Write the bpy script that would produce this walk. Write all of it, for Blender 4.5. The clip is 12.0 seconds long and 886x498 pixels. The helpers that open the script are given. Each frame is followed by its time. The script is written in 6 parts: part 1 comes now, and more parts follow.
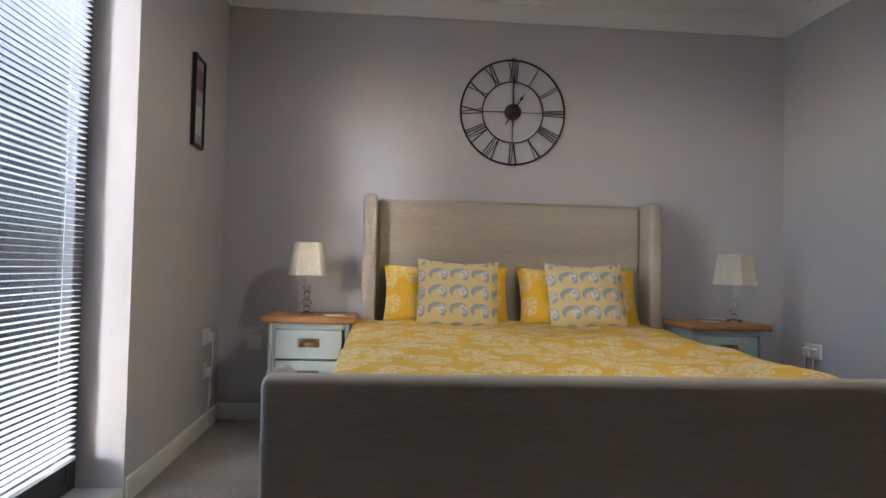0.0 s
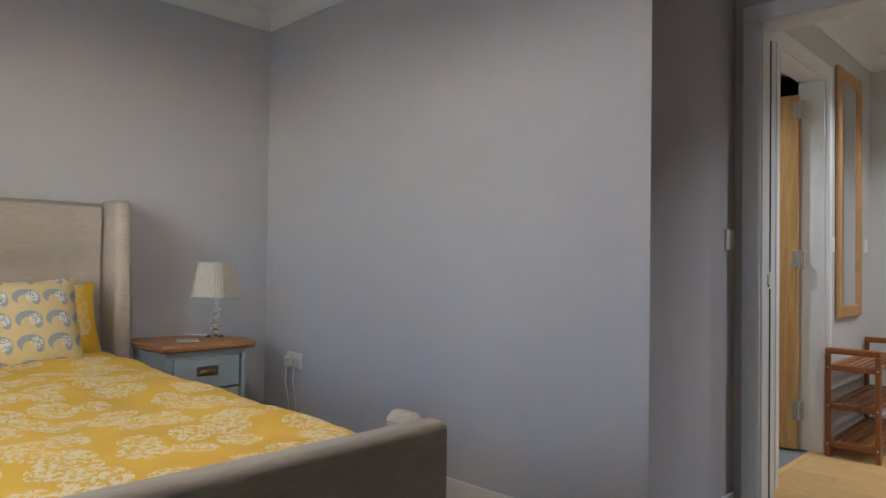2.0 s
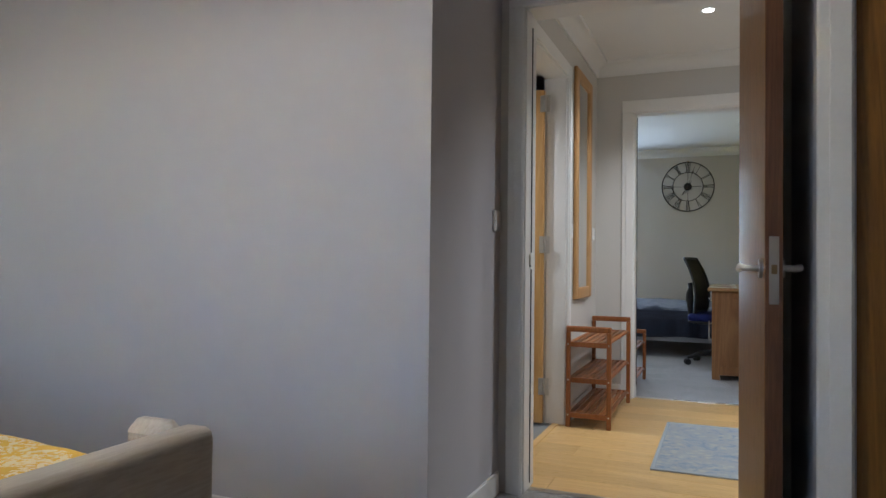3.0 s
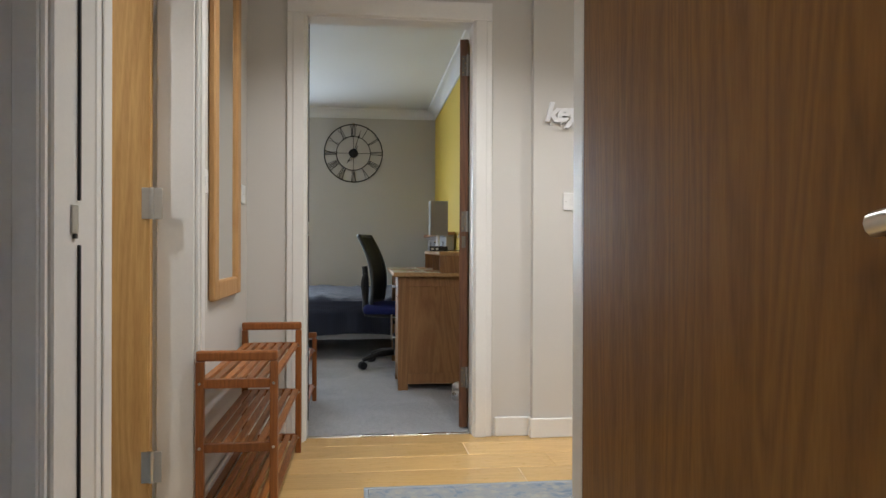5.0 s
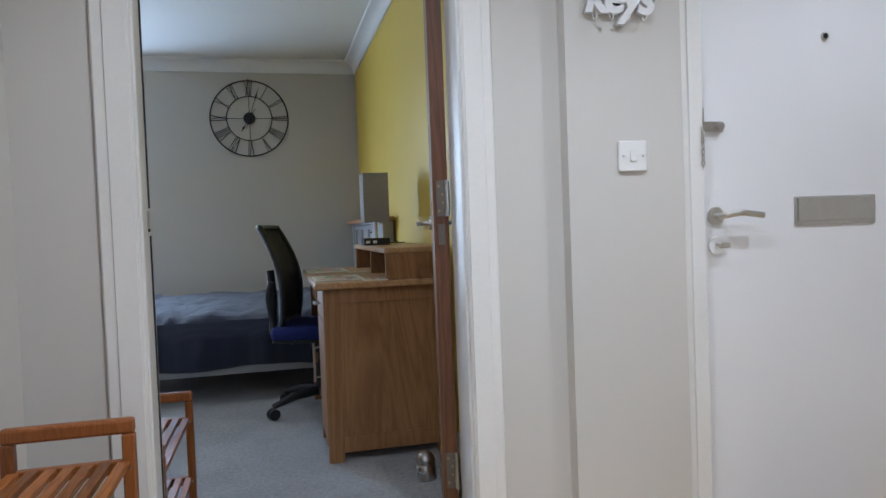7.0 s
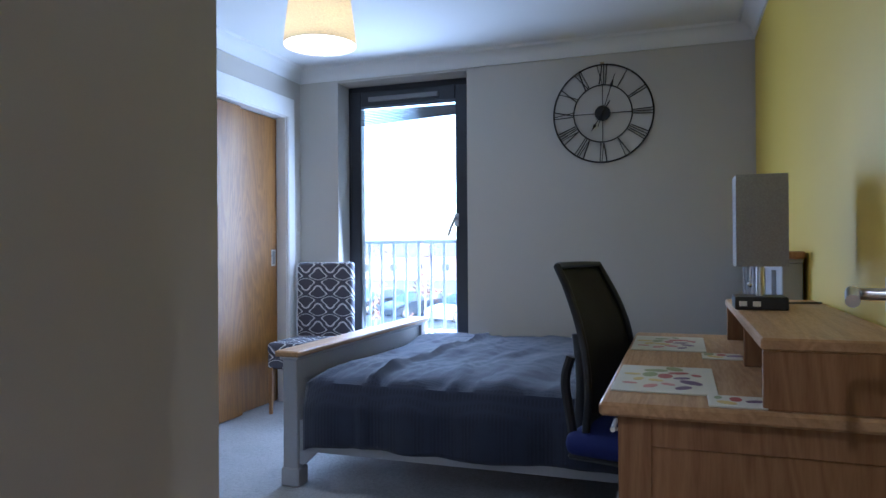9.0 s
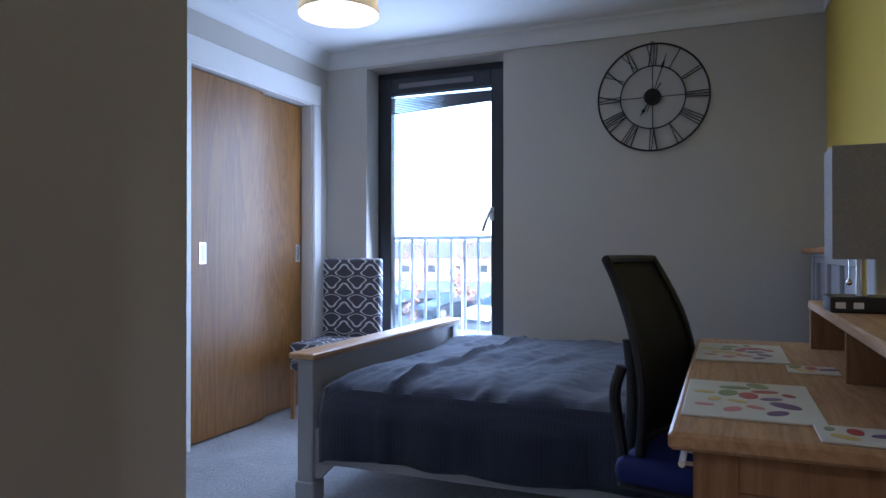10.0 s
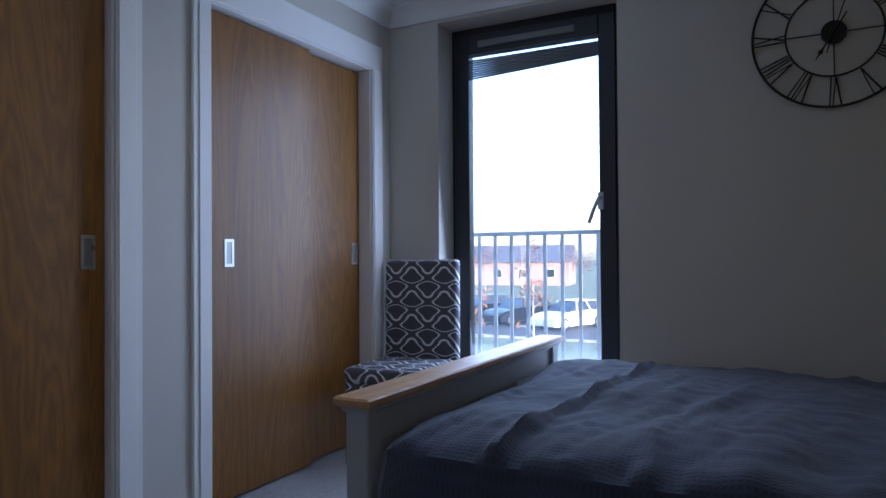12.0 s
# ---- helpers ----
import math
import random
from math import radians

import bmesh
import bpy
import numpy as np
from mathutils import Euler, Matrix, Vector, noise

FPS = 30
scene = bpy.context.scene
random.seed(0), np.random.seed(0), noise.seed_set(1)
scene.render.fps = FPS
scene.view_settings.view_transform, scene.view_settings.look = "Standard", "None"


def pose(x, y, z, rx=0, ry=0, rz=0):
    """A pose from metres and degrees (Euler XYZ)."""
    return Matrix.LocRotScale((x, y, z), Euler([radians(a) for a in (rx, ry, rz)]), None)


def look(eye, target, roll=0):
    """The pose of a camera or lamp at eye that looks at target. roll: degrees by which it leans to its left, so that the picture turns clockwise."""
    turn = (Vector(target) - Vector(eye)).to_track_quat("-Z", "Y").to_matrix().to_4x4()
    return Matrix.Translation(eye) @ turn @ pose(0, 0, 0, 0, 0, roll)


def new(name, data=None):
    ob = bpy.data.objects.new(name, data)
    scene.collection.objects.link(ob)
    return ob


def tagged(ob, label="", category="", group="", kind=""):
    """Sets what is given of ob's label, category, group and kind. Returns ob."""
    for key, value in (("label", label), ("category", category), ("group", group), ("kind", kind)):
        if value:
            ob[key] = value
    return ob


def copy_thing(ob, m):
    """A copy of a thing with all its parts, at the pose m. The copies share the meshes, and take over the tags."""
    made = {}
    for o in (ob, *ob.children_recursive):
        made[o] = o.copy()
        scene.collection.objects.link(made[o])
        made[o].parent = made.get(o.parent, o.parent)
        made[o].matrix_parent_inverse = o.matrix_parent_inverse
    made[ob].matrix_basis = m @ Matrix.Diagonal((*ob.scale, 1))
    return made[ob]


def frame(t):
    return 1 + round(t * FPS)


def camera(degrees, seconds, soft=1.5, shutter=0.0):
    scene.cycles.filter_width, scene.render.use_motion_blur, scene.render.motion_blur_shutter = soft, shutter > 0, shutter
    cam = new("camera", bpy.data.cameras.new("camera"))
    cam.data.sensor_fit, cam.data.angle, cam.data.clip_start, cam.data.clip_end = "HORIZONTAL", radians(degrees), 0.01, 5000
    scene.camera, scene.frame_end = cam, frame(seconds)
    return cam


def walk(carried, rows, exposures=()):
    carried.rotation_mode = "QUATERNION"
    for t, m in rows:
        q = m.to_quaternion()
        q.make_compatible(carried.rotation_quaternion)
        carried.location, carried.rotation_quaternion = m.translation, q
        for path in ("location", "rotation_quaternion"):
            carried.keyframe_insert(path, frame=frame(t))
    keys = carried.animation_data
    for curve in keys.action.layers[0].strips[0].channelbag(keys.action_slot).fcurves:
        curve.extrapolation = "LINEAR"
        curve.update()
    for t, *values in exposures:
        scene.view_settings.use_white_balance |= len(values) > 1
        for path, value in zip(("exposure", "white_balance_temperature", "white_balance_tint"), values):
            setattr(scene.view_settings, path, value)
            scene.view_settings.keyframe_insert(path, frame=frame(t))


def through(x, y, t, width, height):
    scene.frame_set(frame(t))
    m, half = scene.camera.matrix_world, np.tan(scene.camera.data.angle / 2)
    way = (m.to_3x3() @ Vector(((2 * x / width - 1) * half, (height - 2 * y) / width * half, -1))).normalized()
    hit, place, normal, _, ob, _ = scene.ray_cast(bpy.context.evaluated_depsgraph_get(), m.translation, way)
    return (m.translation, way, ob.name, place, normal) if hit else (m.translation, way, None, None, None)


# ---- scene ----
cam = camera(66.1, 12.0)
PATH = [
    (0, (-0.377, -0.038, 0.892), (-0.201, 1.953, 0.949), 1.4),
    (0.5, (-0.338, 0.037, 0.902), (0.14, 1.978, 0.966), 1.2),
    (1, (-0.228, 0.169, 0.948), (0.568, 2.003, 0.996), 0.9),
    (1.5, (-0.152, 0.3, 0.994), (0.988, 1.943, 1.034), 0.9),
    (1.8, (-0.111, 0.374, 1.013), (1.214, 1.872, 1.055), 0.9),
    (2, (-0.075, 0.415, 1.025), (1.359, 1.808, 1.065), 0.8),
    (2.5, (-0.028, 0.546, 1.021), (1.651, 1.632, 1.066), 0.7),
    (3, (0.071, 0.645, 0.965), (1.918, 1.412, 1.001), 0.6),
    (3.2, (0.158, 0.688, 0.974), (2.049, 1.339, 0.993), 0.5),
    (5, (1.787, 0.971, 0.934), (3.774, 0.741, 0.928), 0.2),
    (5.5, (2.197, 0.977, 0.972), (4.147, 0.531, 0.964), 0.1),
    (6, (2.556, 0.964, 1.003), (4.466, 0.368, 0.986), -0.4),
    (6.5, (2.926, 0.934, 0.956), (4.83, 0.323, 0.949), 0.1),
    (6.7, (3.073, 0.95, 0.968), (4.985, 0.365, 0.93), -1.0),
    (8.3, (4.454, 0.756, 1.001), (6.437, 1.015, 0.986), -0.3),
    (8.5, (4.561, 0.726, 1.022), (6.524, 1.108, 1.014), -0.3),
    (9, (4.784, 0.626, 1.069), (6.672, 1.286, 1.077), -0.4),
    (9.5, (4.922, 0.6, 1.065), (6.774, 1.355, 1.082), -0.4),
    (10, (5.093, 0.704, 1.036), (6.941, 1.469, 1.048), -0.0),
    (10.5, (5.332, 0.911, 1.022), (7.187, 1.656, 1.029), 0.0),
    (11, (5.578, 1.056, 1.018), (7.428, 1.816, 1.031), -0.0),
    (11.5, (5.759, 1.123, 1.035), (7.583, 1.943, 1.053), -0.2),
    (12, (5.925, 1.213, 1.007), (7.692, 2.149, 1.034), -0.4),
]
EXPOSURES = [(0.0, 3.95, 5300, 11), (1.0, 4.15, 5500, 10), (2.0, 4.25, 5350, 10), (3.2, 4.42, 5350, 9), (5.0, 4.52, 5900, 10), (5.5, 4.56, 5200, 8), (6.7, 4.4, 5200, 10), (8.5, 4.25, 4700, 13), (9.5, 3.95, 4780, 18), (10.5, 3.53, 4880, 20), (12.0, 2.83, 4950, 20)]
walk(cam, [(t, look(e, a, r)) for t, e, a, r in PATH], EXPOSURES)
import functools

# light of the whole place: bright overcast sky outside, lamps inside
world = bpy.data.worlds.new("world")
scene.world = world
world.use_nodes = True
wn = world.node_tree
sky = wn.nodes.new("ShaderNodeTexSky")
sky.sky_type = "NISHITA"
sky.sun_disc = False
sky.sun_elevation = radians(15)
sky.sun_rotation = radians(205)
sky.air_density, sky.dust_density, sky.ozone_density = 1.0, 2.0, 1.0
wn.nodes["Background"].inputs["Strength"].default_value = 0.15
wn.links.new(sky.outputs["Color"], wn.nodes["Background"].inputs["Color"])


def lamp(name, kind, energy, colour, m, **more):
    d = bpy.data.lights.new(name, kind)
    d.energy, d.color = energy, colour
    for k, v in more.items():
        if k == "size":
            d.shadow_soft_size = v
        if k == "angle":
            d.angle = v
        if k == "wide":
            d.shape, d.size = "RECTANGLE", v
        if k == "tall":
            d.size_y = v
        if k == "cone":
            d.spot_size, d.spot_blend = v, 0.6
    ob = new(name, d)
    ob.matrix_world = m
    return ob


lamp("sun", "SUN", 0.33, (1.0, 0.97, 0.94), look((-4.7, -9.3, 2.7), (0, 0, 0)), angle=radians(12))
# the sky seen through the two tall windows
for wm, wp, wc in ((look((-1.405, 2.04, 1.2), (0, 2.04, 1.2)), 0.22, (0.86, 0.93, 1.0)), (look((9.30, 2.505, 1.15), (8, 2.505, 0.92)), 2.7, (0.80, 0.90, 1.0))):
    lamp("window_daylight", "AREA", wp, wc, wm, wide=0.74, tall=1.95)
WARM = (1.0, 0.80, 0.58)
lamp("bedroom_pendant_bulb", "POINT", 1.5, (1.0, 0.82, 0.62), pose(0.45, 1.85, 1.983), size=0.03)
lamp("office_pendant_bulb", "POINT", 0.3, (1.0, 0.90, 0.76), pose(7.365, 2.08, 2.05), size=0.05)
lamp("office_pendant_diffuser", "AREA", 0.2, (1.0, 0.90, 0.76), pose(7.365, 2.08, 1.95), wide=0.2, tall=0.2)
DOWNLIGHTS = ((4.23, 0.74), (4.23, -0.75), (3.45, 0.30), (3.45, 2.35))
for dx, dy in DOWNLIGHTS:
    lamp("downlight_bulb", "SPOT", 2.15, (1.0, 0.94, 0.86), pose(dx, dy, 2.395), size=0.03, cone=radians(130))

# ------------------------------------------------------------------ materials


def principled(name):
    m = bpy.data.materials.new(name)
    m.use_nodes = True
    return m, m.node_tree, m.node_tree.nodes["Principled BSDF"]


def coords(t, stretch=(1, 1, 1), space="Object"):
    c = t.nodes.new("ShaderNodeTexCoord")
    mp = t.nodes.new("ShaderNodeMapping")
    mp.inputs["Scale"].default_value = stretch
    t.links.new(c.outputs[space], mp.inputs["Vector"])
    return mp.outputs["Vector"]


def noise_of(t, vec, scale, detail=4.0, rough=0.55, distortion=0.0):
    n = t.nodes.new("ShaderNodeTexNoise")
    n.inputs["Scale"].default_value, n.inputs["Detail"].default_value = scale, detail
    n.inputs["Roughness"].default_value, n.inputs["Distortion"].default_value = rough, distortion
    t.links.new(vec, n.inputs["Vector"])
    return n.outputs["Fac"]


def ramp_of(t, fac, stops):
    r = t.nodes.new("ShaderNodeValToRGB")
    while len(r.color_ramp.elements) < len(stops):
        r.color_ramp.elements.new(0.5)
    for e, (p, c) in zip(r.color_ramp.elements, stops):
        e.position, e.color = p, (*c, 1) if len(c) == 3 else c
    t.links.new(fac, r.inputs["Fac"])
    return r.outputs["Color"]


def mixed(t, fac, a, b, mode="MIX"):
    n = t.nodes.new("ShaderNodeMix")
    n.data_type, n.blend_type = "RGBA", mode
    for key, v in (("Factor", fac), ("A", a), ("B", b)):
        sock = [s for s in n.inputs if s.name == key and (s.type == "RGBA" if key != "Factor" else s.type == "VALUE")][0]
        if isinstance(v, (int, float)):
            sock.default_value = v
        elif isinstance(v, tuple):
            sock.default_value = (*v, 1)
        else:
            t.links.new(v, sock)
    return [s for s in n.outputs if s.type == "RGBA"][0]


def calc(t, op, a, b=None, c=None):
    n = t.nodes.new("ShaderNodeMath")
    n.operation = op
    for i, v in enumerate((a, b, c)):
        if v is None:
            continue
        if isinstance(v, (int, float)):
            n.inputs[i].default_value = v
        else:
            t.links.new(v, n.inputs[i])
    return n.outputs[0]


def bump_to(t, p, height, strength, distance=0.002):
    b = t.nodes.new("ShaderNodeBump")
    b.inputs["Strength"].default_value, b.inputs["Distance"].default_value = strength, distance
    t.links.new(height, b.inputs["Height"])
    t.links.new(b.outputs["Normal"], p.inputs["Normal"])


def tone(c, k):
    return tuple(max(0.0, min(1.0, v * k)) for v in c)


def plain(name, col, rough=0.6, metal=0.0, var=0.06, big=3.0, fine=60.0, bump=0.15, depth=0.001, sheen=0.0, stretch=(1, 1, 1)):
    """A painted, moulded or woven surface with broad stains and fine grain."""
    m, t, p = principled(name)
    v = coords(t, stretch)
    a = noise_of(t, v, big, 5)
    b = noise_of(t, v, fine, 3)
    c = ramp_of(t, a, [(0.3, tone(col, 1 - var)), (0.7, tone(col, 1 + var))])
    c = mixed(t, 0.35, c, ramp_of(t, b, [(0.3, tone(col, 1 - 1.4 * var)), (0.7, tone(col, 1 + 1.4 * var))]))
    t.links.new(c, p.inputs["Base Color"])
    t.links.new(ramp_of(t, a, [(0.2, (rough * 0.9,) * 3), (0.8, (min(1, rough * 1.12),) * 3)]), p.inputs["Roughness"])
    p.inputs["Metallic"].default_value = metal
    p.inputs["Sheen Weight"].default_value = sheen
    if bump:
        bump_to(t, p, b, bump, depth)
    return m


def wood(name, dark, light, axis=2, rough=0.45, rings=9.0, per_piece=0.0):
    """Straight grain along one axis, with cathedral figure and pores; pieces differ a little from one another."""
    m, t, p = principled(name)
    s = [1.0, 1.0, 1.0]
    s[axis] = 0.09
    v = coords(t, tuple(s))
    if per_piece:
        info = t.nodes.new("ShaderNodeObjectInfo")
        add = t.nodes.new("ShaderNodeVectorMath")
        add.operation = "MULTIPLY_ADD"
        t.links.new(info.outputs["Random"], add.inputs[0])
        add.inputs[1].default_value = (13.0, 7.0, 19.0)
        t.links.new(v, add.inputs[2])
        v = add.outputs[0]
    figure = noise_of(t, v, rings, 3, 0.5, 1.2)
    lines = calc(t, "PINGPONG", calc(t, "MULTIPLY", figure, 13.0), 0.5)
    pores = noise_of(t, v, 220.0, 2)
    mixfac = calc(t, "ADD", calc(t, "MULTIPLY", lines, 0.9), calc(t, "MULTIPLY", noise_of(t, v, 3.0, 2), 0.55))
    c = ramp_of(t, mixfac, [(0.15, dark), (0.85, light)])
    c = mixed(t, 0.16, c, ramp_of(t, pores, [(0.35, tone(dark, 0.75)), (0.6, light)]))
    if per_piece:
        hsv = t.nodes.new("ShaderNodeHueSaturation")
        t.links.new(c, hsv.inputs["Color"])
        t.links.new(calc(t, "MULTIPLY_ADD", info.outputs["Random"], per_piece, 1.0 - per_piece / 2), hsv.inputs["Value"])
        c = hsv.outputs["Color"]
    t.links.new(c, p.inputs["Base Color"])
    t.links.new(ramp_of(t, pores, [(0.2, (rough * 1.25,) * 3), (0.8, (rough * 0.9,) * 3)]), p.inputs["Roughness"])
    bump_to(t, p, pores, 0.12, 0.0006)
    return m


def weave(name, col, pale, scale=160.0, axis=0, rough=0.9, depth=0.0015):
    """Slubby cloth: threads longer along one axis."""
    m, t, p = principled(name)
    s = [1.0, 1.0, 1.0]
    s[axis] = 0.12
    v = coords(t, tuple(s))
    threads = noise_of(t, v, scale, 3)
    broad = noise_of(t, v, 6.0, 3)
    c = mixed(t, 0.5, ramp_of(t, threads, [(0.3, col), (0.7, pale)]), ramp_of(t, broad, [(0.3, tone(col, 0.95)), (0.7, tone(pale, 1.0))]))
    t.links.new(c, p.inputs["Base Color"])
    p.inputs["Roughness"].default_value = rough
    p.inputs["Sheen Weight"].default_value = 0.15
    bump_to(t, p, threads, 0.5, depth)
    return m


def ribbed(name, col):
    """Thick fleece woven in small soft squares."""
    m, t, p = principled(name)
    v = coords(t)
    sx = t.nodes.new("ShaderNodeSeparateXYZ")
    t.links.new(v, sx.inputs[0])
    k = 2 * math.pi / 0.016
    a = calc(t, "SINE", calc(t, "MULTIPLY", sx.outputs["Y"], k))
    b = calc(t, "SINE", calc(t, "MULTIPLY", sx.outputs["X"], k))
    cell = calc(t, "ADD", calc(t, "MULTIPLY", calc(t, "MAXIMUM", a, b), 0.5), calc(t, "MULTIPLY", noise_of(t, v, 240, 3), 0.8))
    wear = noise_of(t, v, 4.0, 5)
    c = mixed(t, 0.4, ramp_of(t, wear, [(0.3, tone(col, 0.75)), (0.7, tone(col, 1.3))]), ramp_of(t, cell, [(0.2, tone(col, 0.7)), (0.9, tone(col, 1.35))]))
    t.links.new(c, p.inputs["Base Color"])
    p.inputs["Roughness"].default_value = 0.93
    p.inputs["Sheen Weight"].default_value = 0.2
    bump_to(t, p, cell, 0.35, 0.0025)
    return m


def carpet(name, col):
    m, t, p = principled(name)
    v = coords(t)
    tuft = noise_of(t, v, 55.0, 5, 0.8)
    tread = noise_of(t, v, 3.2, 4, 0.6, 0.8)
    c = mixed(t, 0.55, ramp_of(t, tuft, [(0.36, tone(col, 0.45)), (0.64, tone(col, 1.45))]), ramp_of(t, tread, [(0.35, tone(col, 0.82)), (0.65, tone(col, 1.15))]))
    t.links.new(c, p.inputs["Base Color"])
    p.inputs["Roughness"].default_value = 0.97
    p.inputs["Sheen Weight"].default_value = 0.2
    bump_to(t, p, tuft, 1.0, 0.012)
    return m


def printed(name, ground, motif, scale=7.0, petals=True):
    """Cotton printed with scattered flower heads made of fine spokes."""
    m, t, p = principled(name)
    v = coords(t)
    wob = t.nodes.new("ShaderNodeVectorMath")
    wob.operation = "MULTIPLY"
    wob.inputs[1].default_value = (1, 1, 1.0)
    t.links.new(v, wob.inputs[0])
    vo = t.nodes.new("ShaderNodeTexVoronoi")
    vo.inputs["Scale"].default_value = scale
    vo.inputs["Randomness"].default_value = 0.85
    t.links.new(wob.outputs[0], vo.inputs["Vector"])
    small = t.nodes.new("ShaderNodeTexVoronoi")
    small.inputs["Scale"].default_value = scale * 9
    t.links.new(v, small.inputs["Vector"])
    head = calc(t, "LESS_THAN", vo.outputs["Distance"], 0.52)
    lace = calc(t, "GREATER_THAN", calc(t, "ADD", noise_of(t, v, scale * 7, 3, 0.6, 1.5), calc(t, "MULTIPLY", small.outputs["Distance"], 0.28)), 0.64)
    fac = calc(t, "MULTIPLY", calc(t, "MULTIPLY", head, lace), 0.8)
    base = ramp_of(t, noise_of(t, v, 5.0, 3), [(0.3, tone(ground, 0.92)), (0.7, tone(ground, 1.08))])
    t.links.new(mixed(t, fac, base, motif), p.inputs["Base Color"])
    p.inputs["Roughness"].default_value = 0.85
    bump_to(t, p, noise_of(t, v, 420.0, 2), 0.25, 0.0008)
    return m


def trellis(name, ground, line, cell=0.085):
    """Woven quatrefoil trellis in pale line on a dark ground."""
    m, t, p = principled(name)
    v = coords(t)
    sx = t.nodes.new("ShaderNodeSeparateXYZ")
    t.links.new(v, sx.inputs[0])
    k = 2 * math.pi / cell
    across = calc(t, "ADD", sx.outputs["Z"], calc(t, "MULTIPLY", sx.outputs["X"], 0.9))
    u = calc(t, "SINE", calc(t, "MULTIPLY", across, k))
    w = calc(t, "SINE", calc(t, "MULTIPLY", sx.outputs["Y"], k * 0.68))
    f = calc(t, "ADD", u, w)
    u2 = calc(t, "SINE", calc(t, "MULTIPLY", across, 2 * k))
    f = calc(t, "ADD", f, calc(t, "MULTIPLY", u2, 0.35))
    band = calc(t, "LESS_THAN", calc(t, "ABSOLUTE", calc(t, "SUBTRACT", calc(t, "ABSOLUTE", f), 0.62)), 0.19)
    g = ramp_of(t, noise_of(t, v, 300, 2), [(0.3, tone(ground, 0.8)), (0.7, tone(ground, 1.25))])
    t.links.new(mixed(t, band, g, line), p.inputs["Base Color"])
    p.inputs["Roughness"].default_value = 0.9
    bump_to(t, p, noise_of(t, v, 380, 2), 0.3, 0.0008)
    return m


def crescents(name, ground, bird, white):
    """Linen printed with rows of rounded grey motifs, each with a speckled pale inset."""
    m, t, p = principled(name)
    v = coords(t)
    sx = t.nodes.new("ShaderNodeSeparateXYZ")
    t.links.new(v, sx.inputs[0])
    cx, cz = 0.112, 0.096

    def local(sock, cell):
        return calc(t, "SUBTRACT", calc(t, "FRACT", calc(t, "ADD", calc(t, "DIVIDE", sock, cell), 10.5)), 0.5)

    u, w = local(sx.outputs["X"], cx), local(sx.outputs["Z"], cz)

    def disc(du, dw, ru, rw):
        a = calc(t, "DIVIDE", calc(t, "ADD", u, du), ru)
        b = calc(t, "DIVIDE", calc(t, "ADD", w, dw), rw)
        return calc(t, "LESS_THAN", calc(t, "ADD", calc(t, "MULTIPLY", a, a), calc(t, "MULTIPLY", b, b)), 1.0)

    body = calc(t, "SUBTRACT", disc(0, 0, 0.44, 0.36), disc(0.02, 0.2, 0.26, 0.3))
    body = calc(t, "MAXIMUM", body, disc(-0.3, 0.16, 0.14, 0.24))
    wing = calc(t, "MULTIPLY", disc(-0.2, 0.0, 0.2, 0.26), calc(t, "GREATER_THAN", noise_of(t, v, 150, 1), 0.5))
    g = ramp_of(t, noise_of(t, v, 260, 2), [(0.3, tone(ground, 0.9)), (0.7, tone(ground, 1.1))])
    c = mixed(t, calc(t, "MAXIMUM", body, 0.0), g, bird)
    c = mixed(t, wing, c, white)
    t.links.new(c, p.inputs["Base Color"])
    p.inputs["Roughness"].default_value = 0.9
    bump_to(t, p, noise_of(t, v, 420, 2), 0.35, 0.0008)
    return m


def clear_glass(name, rough=0.0):
    m, t, p = principled(name)
    p.inputs["Base Color"].default_value = (0.97, 0.99, 0.98, 1)
    p.inputs["Roughness"].default_value = rough
    p.inputs["Transmission Weight"].default_value = 1.0
    p.inputs["IOR"].default_value = 1.45
    return m


def pane_glass(name, haze_least=0.03, haze_more=0.06):
    """Thin window glass: lets the view through, with a faint sheen and an added haze for glare."""
    m, t, p = principled(name)
    tr = t.nodes.new("ShaderNodeBsdfTransparent")
    gl = t.nodes.new("ShaderNodeBsdfGlossy")
    gl.inputs["Roughness"].default_value = 0.02
    fr = t.nodes.new("ShaderNodeFresnel")
    mx = t.nodes.new("ShaderNodeMixShader")
    t.links.new(fr.outputs[0], mx.inputs[0])
    t.links.new(tr.outputs[0], mx.inputs[1])
    t.links.new(gl.outputs[0], mx.inputs[2])
    # pale translucent haze mixed in to imitate bright glare veiling the view
    haze_veil = t.nodes.new("ShaderNodeBsdfTranslucent")
    haze_veil.inputs["Color"].default_value = (0.86, 0.92, 1.0, 1)
    hazed = t.nodes.new("ShaderNodeMixShader")
    haze_amount = noise_of(t, coords(t), 2.5, 5)
    t.links.new(calc(t, "MULTIPLY_ADD", haze_amount, haze_more, haze_least), hazed.inputs[0])
    t.links.new(mx.outputs[0], hazed.inputs[1])
    t.links.new(haze_veil.outputs[0], hazed.inputs[2])
    t.links.new(hazed.outputs[0], t.nodes["Material Output"].inputs["Surface"])
    return m


def glowing(name, col, strength):
    m, t, p = principled(name)
    p.inputs["Base Color"].default_value = (*col, 1)
    p.inputs["Emission Color"].default_value = (*col, 1)
    p.inputs["Emission Strength"].default_value = strength
    return m


